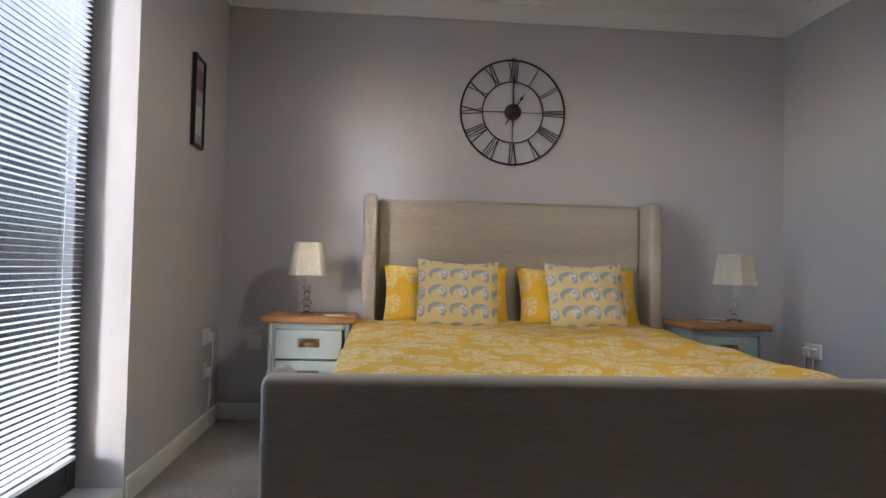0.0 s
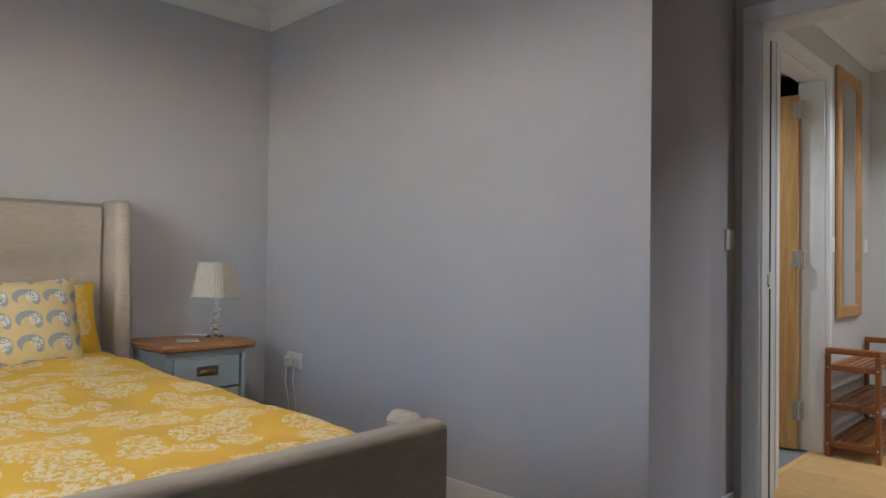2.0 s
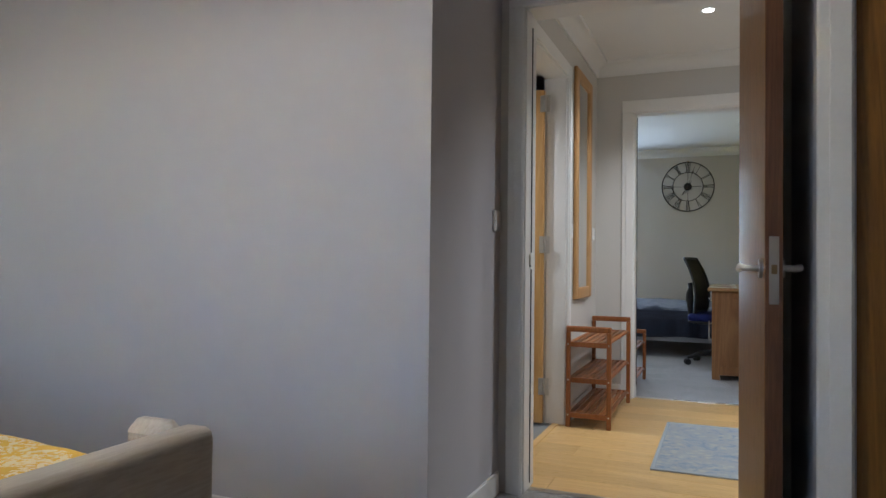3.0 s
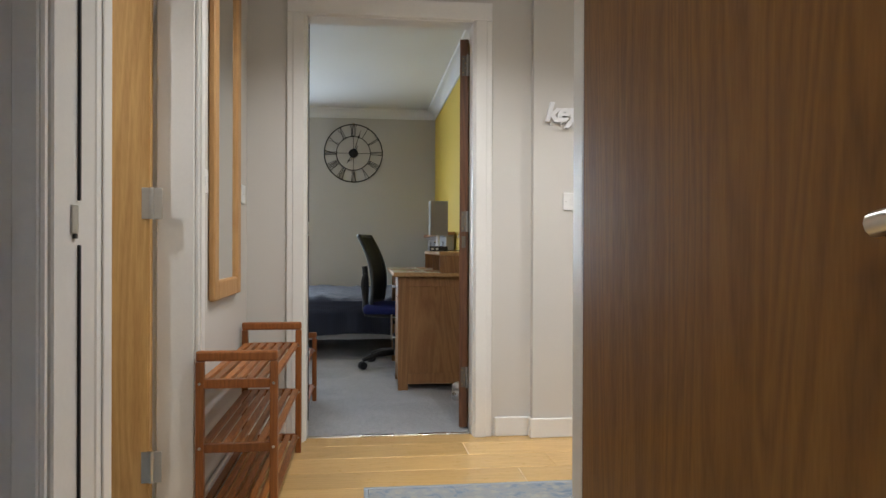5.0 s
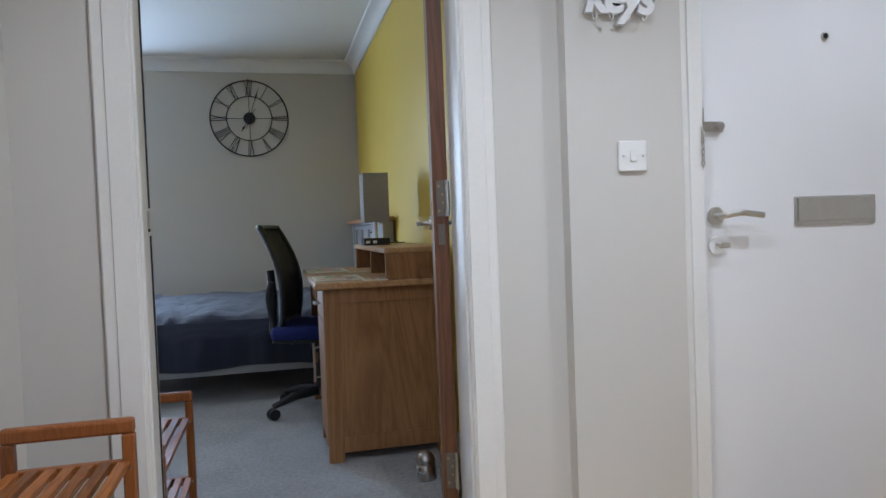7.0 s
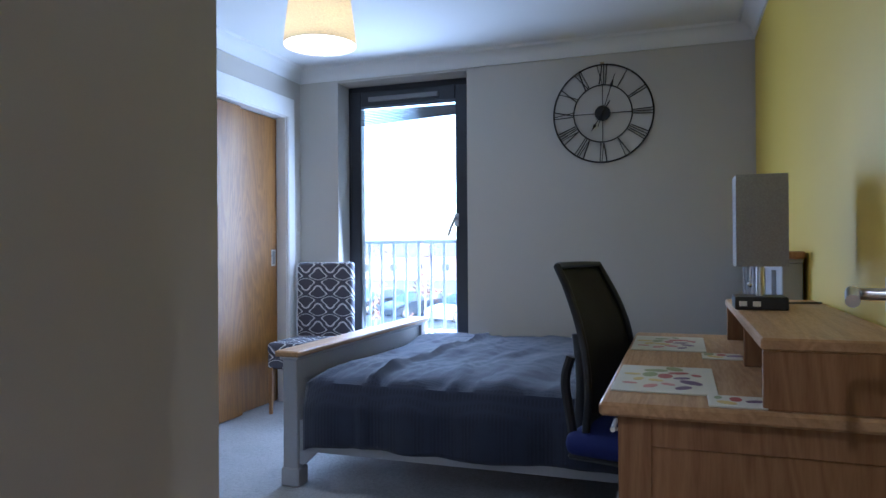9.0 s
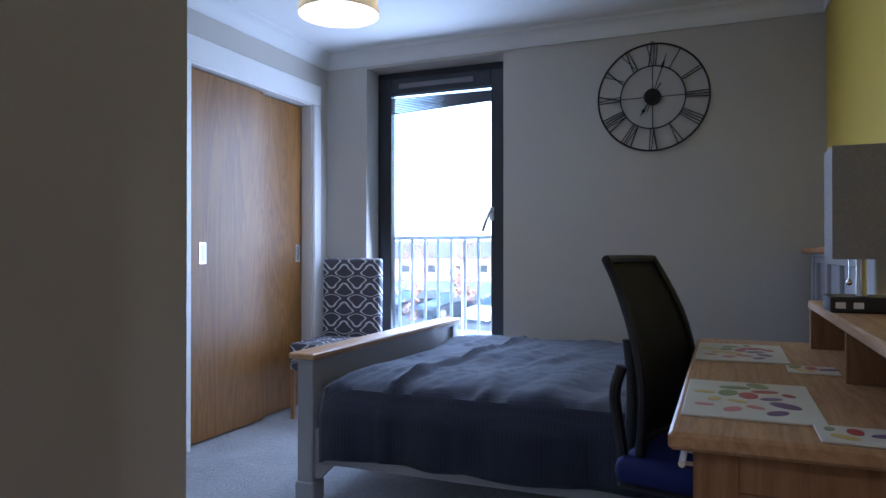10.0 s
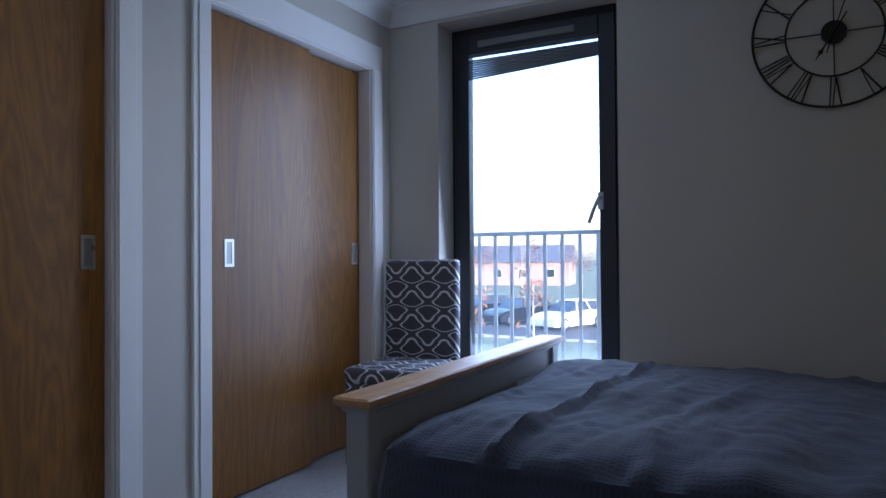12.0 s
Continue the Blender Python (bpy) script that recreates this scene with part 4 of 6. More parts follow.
def skeleton_clock(name, label, m, R, hour, minute):
    """Open iron clock with roman numerals cut as bars between two rings; local x right, z up, y out of the wall."""
    t = thing(name, label, "wall clock", m=m)

    def ring(r, w):
        bm = bmesh.new()
        tube(bm, [(r * math.cos(a), 0, r * math.sin(a)) for a in (2 * math.pi * k / 72 for k in range(72))], w, 8, closed=True)
        return bm

    part("outer_ring", ring(R, 0.0055), BLACKMETAL, t, "", True)
    part("inner_ring", ring(R * 0.585, 0.004), BLACKMETAL, t, "", True)
    bm = bmesh.new()
    tube(bm, [(0, 0.004, 0), (0, -0.012, 0)], R * 0.155, 32)
    part("hub", bm, BLACKMETAL, t, "", True)
    bm = bmesh.new()
    for a in (0, 90, 180, 270):
        c, s = math.cos(radians(a)), math.sin(radians(a))
        tube(bm, [(0.04 * c, 0, 0.04 * s), (R * 0.585 * c, 0, R * 0.585 * s)], 0.0026, 6)
    part("spokes", bm, BLACKMETAL, t)
    numerals = ["XII", "I", "II", "III", "IIII", "V", "VI", "VII", "VIII", "IX", "X", "XI"]
    for k, text in enumerate(numerals):
        a0 = radians(90 - 30 * k)
        width = {"I": 0.030, "V": 0.062, "X": 0.062}
        total = sum(width[c] for c in text)
        u = -total / 2 * 0.5
        bm = bmesh.new()
        r0, r1 = R * 0.60, R * 0.985

        def at(side, r):
            return (r * math.cos(a0) + side * math.sin(a0), 0.0, r * math.sin(a0) - side * math.cos(a0))

        for c in text:
            w = width[c] * 0.5
            k0, k1 = 0.75, 1.2
            mid = u + w / 2
            if c == "I":
                tube(bm, [at(mid * k0, r0), at(mid * k1, r1)], 0.0032, 6)
            elif c == "V":
                tube(bm, [at(mid * k0, r0), at((mid - w * 0.42) * k1, r1)], 0.0036, 6)
                tube(bm, [at(mid * k0, r0), at((mid + w * 0.42) * k1, r1)], 0.0026, 6)
            else:
                tube(bm, [at((mid - w * 0.4) * k0, r0), at((mid + w * 0.42) * k1, r1)], 0.0036, 6)
                tube(bm, [at((mid + w * 0.4) * k0, r0), at((mid - w * 0.42) * k1, r1)], 0.0026, 6)
            u += w
        part("numeral", bm, BLACKMETAL, t)
    for ang, L, w in ((90 - hour * 30, R * 0.42, 0.0045), (90 - minute * 6, R * 0.84, 0.0035)):
        a = radians(ang)
        bm = bmesh.new()
        tube(bm, [(-0.09 * math.cos(a), -0.016, -0.09 * math.sin(a)), (0.62 * L * math.cos(a), -0.016, 0.62 * L * math.sin(a)), (0.72 * L * math.cos(a), -0.016, 0.72 * L * math.sin(a)), (0.82 * L * math.cos(a), -0.016, 0.82 * L * math.sin(a)), (L * math.cos(a), -0.016, L * math.sin(a))], [w * 0.7, w * 0.7, w * 2.4, w * 0.8, w * 0.4], 8)
        part("hand", bm, BLACKMETAL, t, "spade-tipped clock hand", True)
    bm = boxes((-0.012, -0.004, R + 0.0, 0.012, 0.004, R + 0.014))
    part("hanger", bm, BRASS, t, "small brass hanging loop")
    return t


skeleton_clock("wall_clock", "large open black iron clock with roman numerals above the bed", pose(0.376, Y1N - 0.018, 1.835), 0.314, 1.03, 0)
skeleton_clock("wall_clock", "large open black iron clock with roman numerals, grey wall", pose(X2E - 0.018, 1.09, 1.942, 0, 0, -90), 0.311, 7.06, 3)
# ------------------------------------------------------------------ main bedroom things


def puff(w, h, t, n=18, sag=0.0):
    """A stuffed cushion: two bulging sheets meeting at a seam; in the local x-z plane."""
    bm = bmesh.new()
    for s in (-1, 1):
        def f(u, v, s=s):
            a, b = 2 * u - 1, 2 * v - 1
            pinch = 1 - 0.06 * (1 - abs(a) ** 2) * abs(b) ** 6 - 0.0
            px = w / 2 * a * (1 - 0.05 * (1 - b * b))
            pz = h / 2 * b * (1 - 0.05 * (1 - a * a)) * pinch
            body = max(0.0, (1 - abs(a) ** 2.6) * (1 - abs(b) ** 2.6)) ** 0.6
            wr = 0.012 * noise.noise(Vector((px * 9, s * 3.0, pz * 9)))
            return (px, s * (t / 2 * body + wr * body), pz - sag * body * 0.02)
        grid(bm, n, n, f)
    bmesh.ops.remove_doubles(bm, verts=bm.verts[:], dist=0.0006)
    return bm


bed = thing("upholstered_bed", "oatmeal linen upholstered wingback bed with a tall headboard", "bed")
part("headboard", boxes((-0.41, 3.86, 0.12, 1.137, 3.95, 1.285), bev=0.02), LINEN, bed, "padded linen headboard", True)
for a, b in ((-0.487, -0.41), (1.137, 1.215)):
    bm = bmesh.new()
    box(bm, a, 3.66, 0.10, b, 3.95, 1.30, bev=0.028, seg=3)
    for v in bm.verts:
        if v.co.y < 3.75 and v.co.z > 0.9:
            v.co.y += 0.07 * min(1.0, (v.co.z - 0.9) / 0.4)
    part("headboard_wing", bm, LINEN, bed, "padded wing", True)
bm = bmesh.new()
box(bm, -0.655, 1.592, 0.06, 1.176, 1.672, 0.63, bev=0.024, seg=3)
part("footboard", bm, LINEN, bed, "padded linen footboard", True)
for a, b in ((-0.657, -0.59), (1.111, 1.178)):
    part("footboard_wing", boxes((a, 1.665, 0.06, b, 1.79, 0.635), bev=0.024), LINEN, bed, "padded return of the footboard", True)
for a, b in ((-0.60, -0.54), (1.06, 1.12)):
    part("side_rail", boxes((a, 1.80, 0.14, b, 3.66, 0.38), bev=0.012), LINEN, bed)
part("mattress", boxes((-0.52, 1.69, 0.22, 1.09, 3.84, 0.555), bev=0.05), plain("mattress_ticking", (0.7, 0.68, 0.64), 0.9), bed, "pale mattress")
for x in (-0.45, 1.08):
    for y in (1.64, 3.86):
        bm = bmesh.new()
        lathe(bm, [(0.02, 0.0), (0.03, 0.065)], 14, (x, y, 0))
        part("foot", bm, DARKEDGE, bed, "dark wooden foot", True)

bm = bmesh.new()


def duvet_at(u, v):
    """Spread over the mattress, hanging at both sides, with soft rumples."""
    s = (u - 0.5) * 2.30
    half = 0.80
    y = 1.70 + 1.93 * v
    over = max(0.0, abs(s) - half)
    x = 0.285 + math.copysign(min(abs(s), half) + 0.035 * (1 - math.exp(-over * 9)), s)
    r = 0.022 * noise.noise(Vector((s * 2.2, y * 2.6, 0))) + 0.011 * noise.noise(Vector((s * 7, y * 5, 3))) + 0.005 * noise.noise(Vector((s * 16, y * 14, 9)))
    z = 0.578 + 0.03 * v + r - 0.95 * over - 0.10 * max(0.0, abs(s) - 0.62) ** 1.4
    if over:
        x += math.copysign(0.02 * noise.noise(Vector((y * 6, z * 3, 5))), s)
    if v > 0.97:
        z += 0.004
    return (x, y, z)


grid(bm, 74, 70, duvet_at)
duvet = single("duvet", bm, DUVET, "yellow floral cotton duvet spread over the bed", "duvet", smooth=True)
sol = duvet.modifiers.new("thickness", "SOLIDIFY")
sol.thickness, sol.offset = 0.025, -1
for x, tint in ((-0.02, 0), (0.73, 1)):
    ob = single("pillow", puff(0.70, 0.36, 0.17), PILLOWCASE, "bright yellow floral pillow propped against the headboard", "pillow", smooth=True, group="pillows on the bed")
    ob.matrix_world = pose(x, 3.735, 0.742, -22, 0, 1.5 if tint else -1.5)
for x, turn, roll in ((0.025, -2, 1.5), (0.725, 3, -1.0)):
    ob = single("cushion", puff(0.44, 0.40, 0.15), CUSHION, "square cream cushion printed with grey motifs", "cushion", smooth=True, group="cushions on the bed")
    ob.matrix_world = pose(x, 3.56, 0.752, -20, roll, turn)


def nightstand(at):
    t = thing("nightstand", "duck-egg painted bedside cabinet with an oak top", "bedside cabinet", at, group="bedside cabinets")
    w, d, h = 0.20, 0.185, 0.60
    for a in ((-w, -d, 0.05, -w + 0.02, d, h), (w - 0.02, -d, 0.05, w, d, h), (-w + 0.02, d - 0.012, 0.06, w - 0.02, d, h), (-w + 0.02, -d + 0.004, 0.05, w - 0.02, d - 0.012, 0.075)):
        part("carcass_panel", boxes(a, bev=0.002), SAGE, t)
    part("plinth", boxes((-w - 0.008, -d - 0.008, 0.0, w + 0.008, d, 0.05), bev=0.004), SAGE, t)
    part("top", boxes((-w - 0.035, -d - 0.035, h, w + 0.035, d + 0.012, h + 0.034), bev=0.010), STANDTOP, t, "chamfered honey oak top")
    part("face_rail", boxes((-w + 0.02, -d + 0.002, h - 0.028, w - 0.02, -d + 0.022, h)), SAGE, t)
    for k, (z0, z1) in enumerate(((0.42, 0.568), (0.255, 0.412), (0.082, 0.247))):
        dr = part("drawer", boxes((-w + 0.036, -d - 0.002, z0, w - 0.036, -d + 0.02, z1), bev=0.003), SAGE, t)
        part("drawer_bead", boxes((-w + 0.022, -d + 0.004, z0 - 0.004, -w + 0.034, -d + 0.02, z1 + 0.004)), SAGE, dr)
        bm = bmesh.new()
        zc = (z0 + z1) / 2 + 0.005
        n = 10
        rows = []
        for i in range(n + 1):
            a = math.pi * i / n
            rows.append([bm.verts.new((0.050 * math.cos(a) * (1 - 0.1 * j), -d - 0.003 - 0.024 * math.sin(j / 5 * math.pi / 2) * math.sin(a) ** 0.5, zc - 0.018 + 0.042 * math.sin(a) * (1 - 0.55 * j / 5))) for j in range(6)])
        for i in range(n):
            for j in range(5):
                bm.faces.new((rows[i][j], rows[i + 1][j], rows[i + 1][j + 1], rows[i][j + 1]))
        box(bm, -0.054, -d - 0.004, zc - 0.02, 0.054, -d - 0.002, zc + 0.026, bev=0.001)
        part("cup_handle", bm, BRASS, dr, "aged brass cup handle", True)
    return t


ns = nightstand((-0.735, 3.62, 0))
copy_thing(ns, pose(1.46, 3.62, 0))


def crystal_lamp(at, turn):
    t = thing("table_lamp", "crystal table lamp with a cream pleated shade", "table lamp", at, turn, "bedside lamps")
    bm = bmesh.new()
    lathe(bm, [(0.042, 0.0), (0.042, 0.008), (0.034, 0.014)], 4, twist=math.pi / 4)
    part("foot", bm, GLASS, t, "square crystal foot")
    for z, r, h in ((0.014, 0.020, 0.03), (0.045, 0.026, 0.034), (0.08, 0.017, 0.045), (0.126, 0.022, 0.026)):
        bm = bmesh.new()
        lathe(bm, [(r * 0.55, z), (r, z + h * 0.35), (r, z + h * 0.65), (r * 0.55, z + h)], 8)
        part("crystal", bm, GLASS, t, "faceted crystal bead")
    bm = bmesh.new()
    tube(bm, [(0, 0, 0.15), (0, 0, 0.25)], 0.006, 10)
    part("stem", bm, CHROME, t)
    bm = bmesh.new()
    seg = 96
    rings = []
    for r, z in ((0.098, 0.205), (0.072, 0.378), (0.070, 0.378), (0.096, 0.205)):
        ring = []
        for k in range(seg):
            a = 2 * math.pi * k / seg
            f = min(1.18, 1.0 / max(abs(math.cos(a)), abs(math.sin(a)))) * (1 + (0.012 if k % 2 else 0.0))
            ring.append(bm.verts.new((r * f * math.cos(a), r * f * math.sin(a), z)))
        rings.append(ring)
    for i in range(4):
        a, b = rings[i], rings[(i + 1) % 4]
        for k in range(seg):
            bm.faces.new((a[k], a[(k + 1) % seg], b[(k + 1) % seg], b[k]))
    part("shade", bm, SHADE, t, "cream pleated square shade")
    bm = bmesh.new()
    tube(bm, rounded_path([(0.0, 0.03, 0.01), (0.02, 0.16, 0.004), (0.03, 0.22, 0.003)], 0.03), 0.0025, 6)
    part("flex", bm, PLASTIC, t)
    return t


cl = crystal_lamp((-0.77, 3.62, 0.634), 8)
copy_thing(cl, pose(1.59, 3.62, 0.634, 0, 0, 24))
for x, y, r in ((-0.62, 3.55, 12), (1.42, 3.56, -20)):
    single("coaster", boxes((-0.05, -0.05, 0, 0.05, 0.05, 0.005), bev=0.002), plain("coaster_cream", (0.6, 0.56, 0.5), 0.5), "square pale coaster on the bedside cabinet", "coaster", (x, y, 0.634), r)

pic = thing("picture", "small dark framed picture with a dull grey and red print", "picture", (X1W, 3.345, 1.45), 90)
for a in ((-0.09, -0.022, 0, -0.075, -0.002, 0.44), (0.075, -0.022, 0, 0.09, -0.002, 0.44), (-0.075, -0.022, 0, 0.075, -0.002, 0.015), (-0.075, -0.022, 0.425, 0.075, -0.002, 0.44)):
    part("frame", boxes(a, bev=0.002), BLACKPLASTIC, pic)
part("print", boxes((-0.075, -0.012, 0.015, 0.075, -0.006, 0.425)), plain("print_grey", (0.35, 0.35, 0.36), 0.5, var=0.3, big=14), pic)
part("print_patch", boxes((-0.06, -0.0132, 0.28, 0.07, -0.012, 0.38)), plain("print_red", (0.22, 0.12, 0.12), 0.5, var=0.2), pic, "dull red block in the print")
part("print_patch", boxes((-0.07, -0.0132, 0.06, 0.06, -0.012, 0.2)), plain("print_pale", (0.6, 0.6, 0.58), 0.5, var=0.1), pic, "pale block in the print")

# ------------------------------------------------------------------ hall things


def shoe_rack(at, label, length, depth, shelves, top):
    """A slatted wooden rack: two end frames with a carrying bar, and shelves of slats along x."""
    t = thing("shoe_rack", label, "shoe rack", at, group="slatted shoe racks")
    P = 0.026
    for x in (0.0, length - P):
        for y in (0.0, depth - P):
            part("post", boxes((x, y, 0.0, x + P, y + P, top - 0.034), bev=0.003), ACACIA_UP, t)
        bm = bmesh.new()
        box(bm, x, 0.0, top - 0.034, x + P, depth, top, bev=0.007, seg=2)
        part("end_bar", bm, ACACIA_UP, t)
        for z in shelves:
            part("end_rail", boxes((x + 0.003, P, z - 0.03, x + P - 0.003, depth - P, z), bev=0.002), ACACIA_UP, t)
            for y in (P / 2, depth - P / 2):
                bm = bmesh.new()
                tube(bm, [(x - 0.0015, y, z - 0.014), (x + P + 0.0015, y, z - 0.014)], 0.005, 10)
                part("bolt", bm, CHROME, t)
    n = 7
    for z in shelves:
        step = (depth - 0.012) / n
        for k in range(n):
            y = 0.006 + step * k
            dz = 0.0
            part("slat", boxes((P - 0.004 if 0 < k < n - 1 else P, y + 0.006, z - 0.014 + dz, length - P + (0.004 if 0 < k < n - 1 else 0), y + step - 0.006, z + dz), bev=0.0015), ACACIA, t)
    return t


shoe_rack((4.07, 1.252, 0), "three-tier oiled wooden slatted shoe rack against the hall wall", 0.87, 0.262, (0.085, 0.29, 0.50), 0.592)
shoe_rack((5.30, 1.255, 0), "low two-tier oiled wooden slatted shoe rack on the carpet", 0.68, 0.262, (0.10, 0.32), 0.415)

mir = thing("wall_mirror", "tall rectangular mirror in a light ash frame", "mirror", (4.29, HALL_N, 0.735))
W, Hh, fw = 0.515, 1.46, 0.072
for a in ((0, -0.026, 0, fw, -0.003, Hh), (W - fw, -0.026, 0, W, -0.003, Hh), (fw, -0.026, 0, W - fw, -0.003, fw), (fw, -0.026, Hh - fw, W - fw, -0.003, Hh)):
    part("frame", boxes(a, bev=0.005), MIRRORWOOD, mir)
mm, mt, mp = principled("silvered_glass")
mp.inputs["Base Color"].default_value = (0.85, 0.87, 0.86, 1)
mp.inputs["Metallic"].default_value, mp.inputs["Roughness"].default_value = 1.0, 0.02
part("mirror_glass", boxes((fw - 0.004, -0.014, fw - 0.004, W - fw + 0.004, -0.008, Hh - fw + 0.004)), mm, mir, "silvered mirror glass")

cu = bpy.data.curves.new("lettering", "FONT")
cu.body, cu.size, cu.extrude, cu.bevel_depth, cu.offset, cu.shear = "keys", 0.128, 0.007, 0.0015, 0.0035, 0.28
cu.space_character = 0.9
tmp = new("lettering", cu)
bpy.context.view_layer.update()
kme = bpy.data.meshes.new_from_object(tmp.evaluated_get(bpy.context.evaluated_depsgraph_get()))
bpy.data.objects.remove(tmp)
kme.materials.clear()
kme.materials.append(DOORWHITE)
sign = thing("keys_sign", "white lettered wooden keys sign with hooks", "sign", (5.057, 0.094, 1.555), -90)
lt = new("lettering", kme)
lt.parent = sign
lt.matrix_basis = pose(0, -0.010, 0, 90, 0, 0)
for k in range(4):
    bm = bmesh.new()
    x = 0.03 + 0.05 * k
    tube(bm, rounded_path([(x, -0.004, 0.0), (x, -0.012, -0.022), (x, -0.028, -0.022), (x, -0.028, -0.008)], 0.006), 0.0022, 6)
    part("hook", bm, PLASTIC, sign, "small white hook", True)

lad = thing("step_ladder", "scuffed folded aluminium step ladder leaning in the corner", "step ladder")
lad.matrix_world = pose(4.82, -1.24, 0.022, 0, 0, 18) @ pose(0, 0, 0, 20, 0, 0)
for sx in (-1, 1):
    bm = bmesh.new()
    box(bm, sx * 0.165 - 0.012, -0.02, 0.03, sx * 0.165 + 0.012, 0.02, 0.98, bev=0.003)
    for v in bm.verts:
        v.co.x *= 1.0 - 0.22 * v.co.z
    part("stile", bm, ALU, lad)
    bm = boxes((sx * 0.15 - 0.010, -0.065, 0.03, sx * 0.15 + 0.010, -0.035, 0.86), bev=0.003)
    for v in bm.verts:
        v.co.x *= 1.0 - 0.22 * v.co.z
    part("rear_stile", bm, ALU, lad)
    part("rubber_foot", boxes((sx * 0.165 - 0.016, -0.024, 0.0, sx * 0.165 + 0.016, 0.024, 0.035), bev=0.004), BLACKPLASTIC, lad, "black rubber foot")
    part("rubber_foot", boxes((sx * 0.15 - 0.014, -0.07, 0.0, sx * 0.15 + 0.014, -0.03, 0.035), bev=0.004), BLACKPLASTIC, lad, "black rubber foot")
bm = bmesh.new()
tube(bm, [(-0.128 * math.cos(math.pi * k / 16), 0, 0.96 + 0.12 * math.sin(math.pi * k / 16) ** 0.6) for k in range(17)], 0.013, 10)
part("hoop", bm, ALU, lad, "bent tube handrail", True)
for z in (0.14, 0.36):
    w = 0.165 * (1 - 0.22 * z) - 0.012
    tr = part("tread", boxes((-w, -0.005, z - 0.025, w, 0.085, z), bev=0.003), ALU, lad)
    for k in range(5):
        part("tread_rib", boxes((-w + 0.005, 0.006 + 0.016 * k, z, w - 0.005, 0.011 + 0.016 * k, z + 0.0015)), ALU, tr)
pf = part("platform", boxes((-0.125, 0.021, 0.56, 0.125, 0.034, 0.79), bev=0.003), ALU, lad, "folded platform with paint splashes")
part("clip", boxes((-0.02, 0.034, 0.66, 0.02, 0.042, 0.70), bev=0.002), BLACKPLASTIC, pf, "black clip")
for k in range(14):
    bm = bmesh.new()
    lathe(bm, [(0.004 + 0.008 * random.random(), 0.0), (0.002, 0.0008)], 9)
    part("paint_splash", bm, DOORWHITE, pf, at=pose(-0.1 + 0.2 * random.random(), 0.0345, 0.58 + 0.19 * random.random(), -90, 0, 0))

cr = thing("coat_rack", "white coat rack with curved dark iron hooks", "coat rack", (4.70, HALL_S, 1.64), 180)
part("rail", boxes((-0.36, -0.018, -0.04, 0.36, -0.001, 0.04), bev=0.003), DOORWHITE, cr)
for k in range(5):
    x = -0.31 + 0.142 * k
    bm = bmesh.new()
    tube(bm, [(x, -0.018, 0), (x, -0.024, 0)], 0.018, 16)
    tube(bm, rounded_path([(x, -0.02, 0.0), (x, -0.05, 0.005), (x, -0.075, 0.05), (x, -0.07, 0.11)], 0.02), 0.006, 8)
    tube(bm, rounded_path([(x, -0.02, -0.005), (x, -0.04, -0.03), (x, -0.055, -0.01)], 0.012), 0.005, 8)
    part("hook", bm, BLACKMETAL, cr, "dark iron double hook", True)


def rug_cloth(name, a, b, c, scale):
    m, t, p = principled(name)
    v = coords(t)
    n1 = noise_of(t, v, scale, 5, 0.75, 1.8)
    vo = t.nodes.new("ShaderNodeTexVoronoi")
    vo.inputs["Scale"].default_value = scale * 2.2
    t.links.new(v, vo.inputs["Vector"])
    col = ramp_of(t, n1, [(0.36, a), (0.47, b), (0.55, c), (0.66, b)])
    col = mixed(t, 0.4, col, ramp_of(t, vo.outputs["Distance"], [(0.15, c), (0.5, a)]))
    col = mixed(t, 0.25, col, ramp_of(t, noise_of(t, v, 260, 2), [(0.3, tone(a, 0.7)), (0.7, b)]))
    t.links.new(col, p.inputs["Base Color"])
    p.inputs["Roughness"].default_value = 0.95
    bump_to(t, p, noise_of(t, v, 320, 2), 0.6, 0.003)
    return m


RUG = rug_cloth("faded_blue_persian", (0.12, 0.18, 0.26), (0.38, 0.40, 0.40), (0.46, 0.41, 0.32), 9.0)
rug = thing("rug", "faded blue and cream patterned rug on the laminate", "rug", (3.0, 0.0, 0))
bm = bmesh.new()
grid(bm, 40, 30, lambda u, v: (0.42 + 0.98 * u, -0.35 + 1.30 * v, 0.0085 + 0.0015 * noise.noise(Vector((u * 5, v * 5, 0)))))
pl = part("woven_field", bm, RUG, rug)
sol = pl.modifiers.new("thickness", "SOLIDIFY")
sol.thickness, sol.offset = 0.007, -1
for a in ((0.40, -0.37, 0.0, 0.42, 0.97, 0.009), (1.40, -0.37, 0.0, 1.42, 0.97, 0.009), (0.42, -0.37, 0.0, 1.40, -0.35, 0.009), (0.42, 0.95, 0.0, 1.40, 0.97, 0.009)):
    part("binding", boxes(a, bev=0.003), plain("rug_binding", (0.30, 0.33, 0.35), 0.9), rug)
mat = thing("door_mat", "beige and brown checked door mat inside the entrance", "door mat", (0, 0, 0))
part("backing", boxes((4.62, -0.98, 0.0, 5.02, -0.33, 0.006), bev=0.002), plain("mat_brown", (0.16, 0.12, 0.09), 0.95), mat)
bm = bmesh.new()
for i in range(12):
    for j in range(18):
        if (i + j) % 2 == 0:
            box(bm, 4.635 + 0.031 * i, -0.965 + 0.0345 * j, 0.006, 4.664 + 0.031 * i, -0.933 + 0.0345 * j, 0.010)
part("tufts", bm, plain("mat_cream", (0.50, 0.46, 0.40), 0.95), mat, "cream checked tufts")
bm = bmesh.new()
box(bm, -0.06, -0.018, 0.0, 0.06, 0.018, 0.03, bev=0.003)
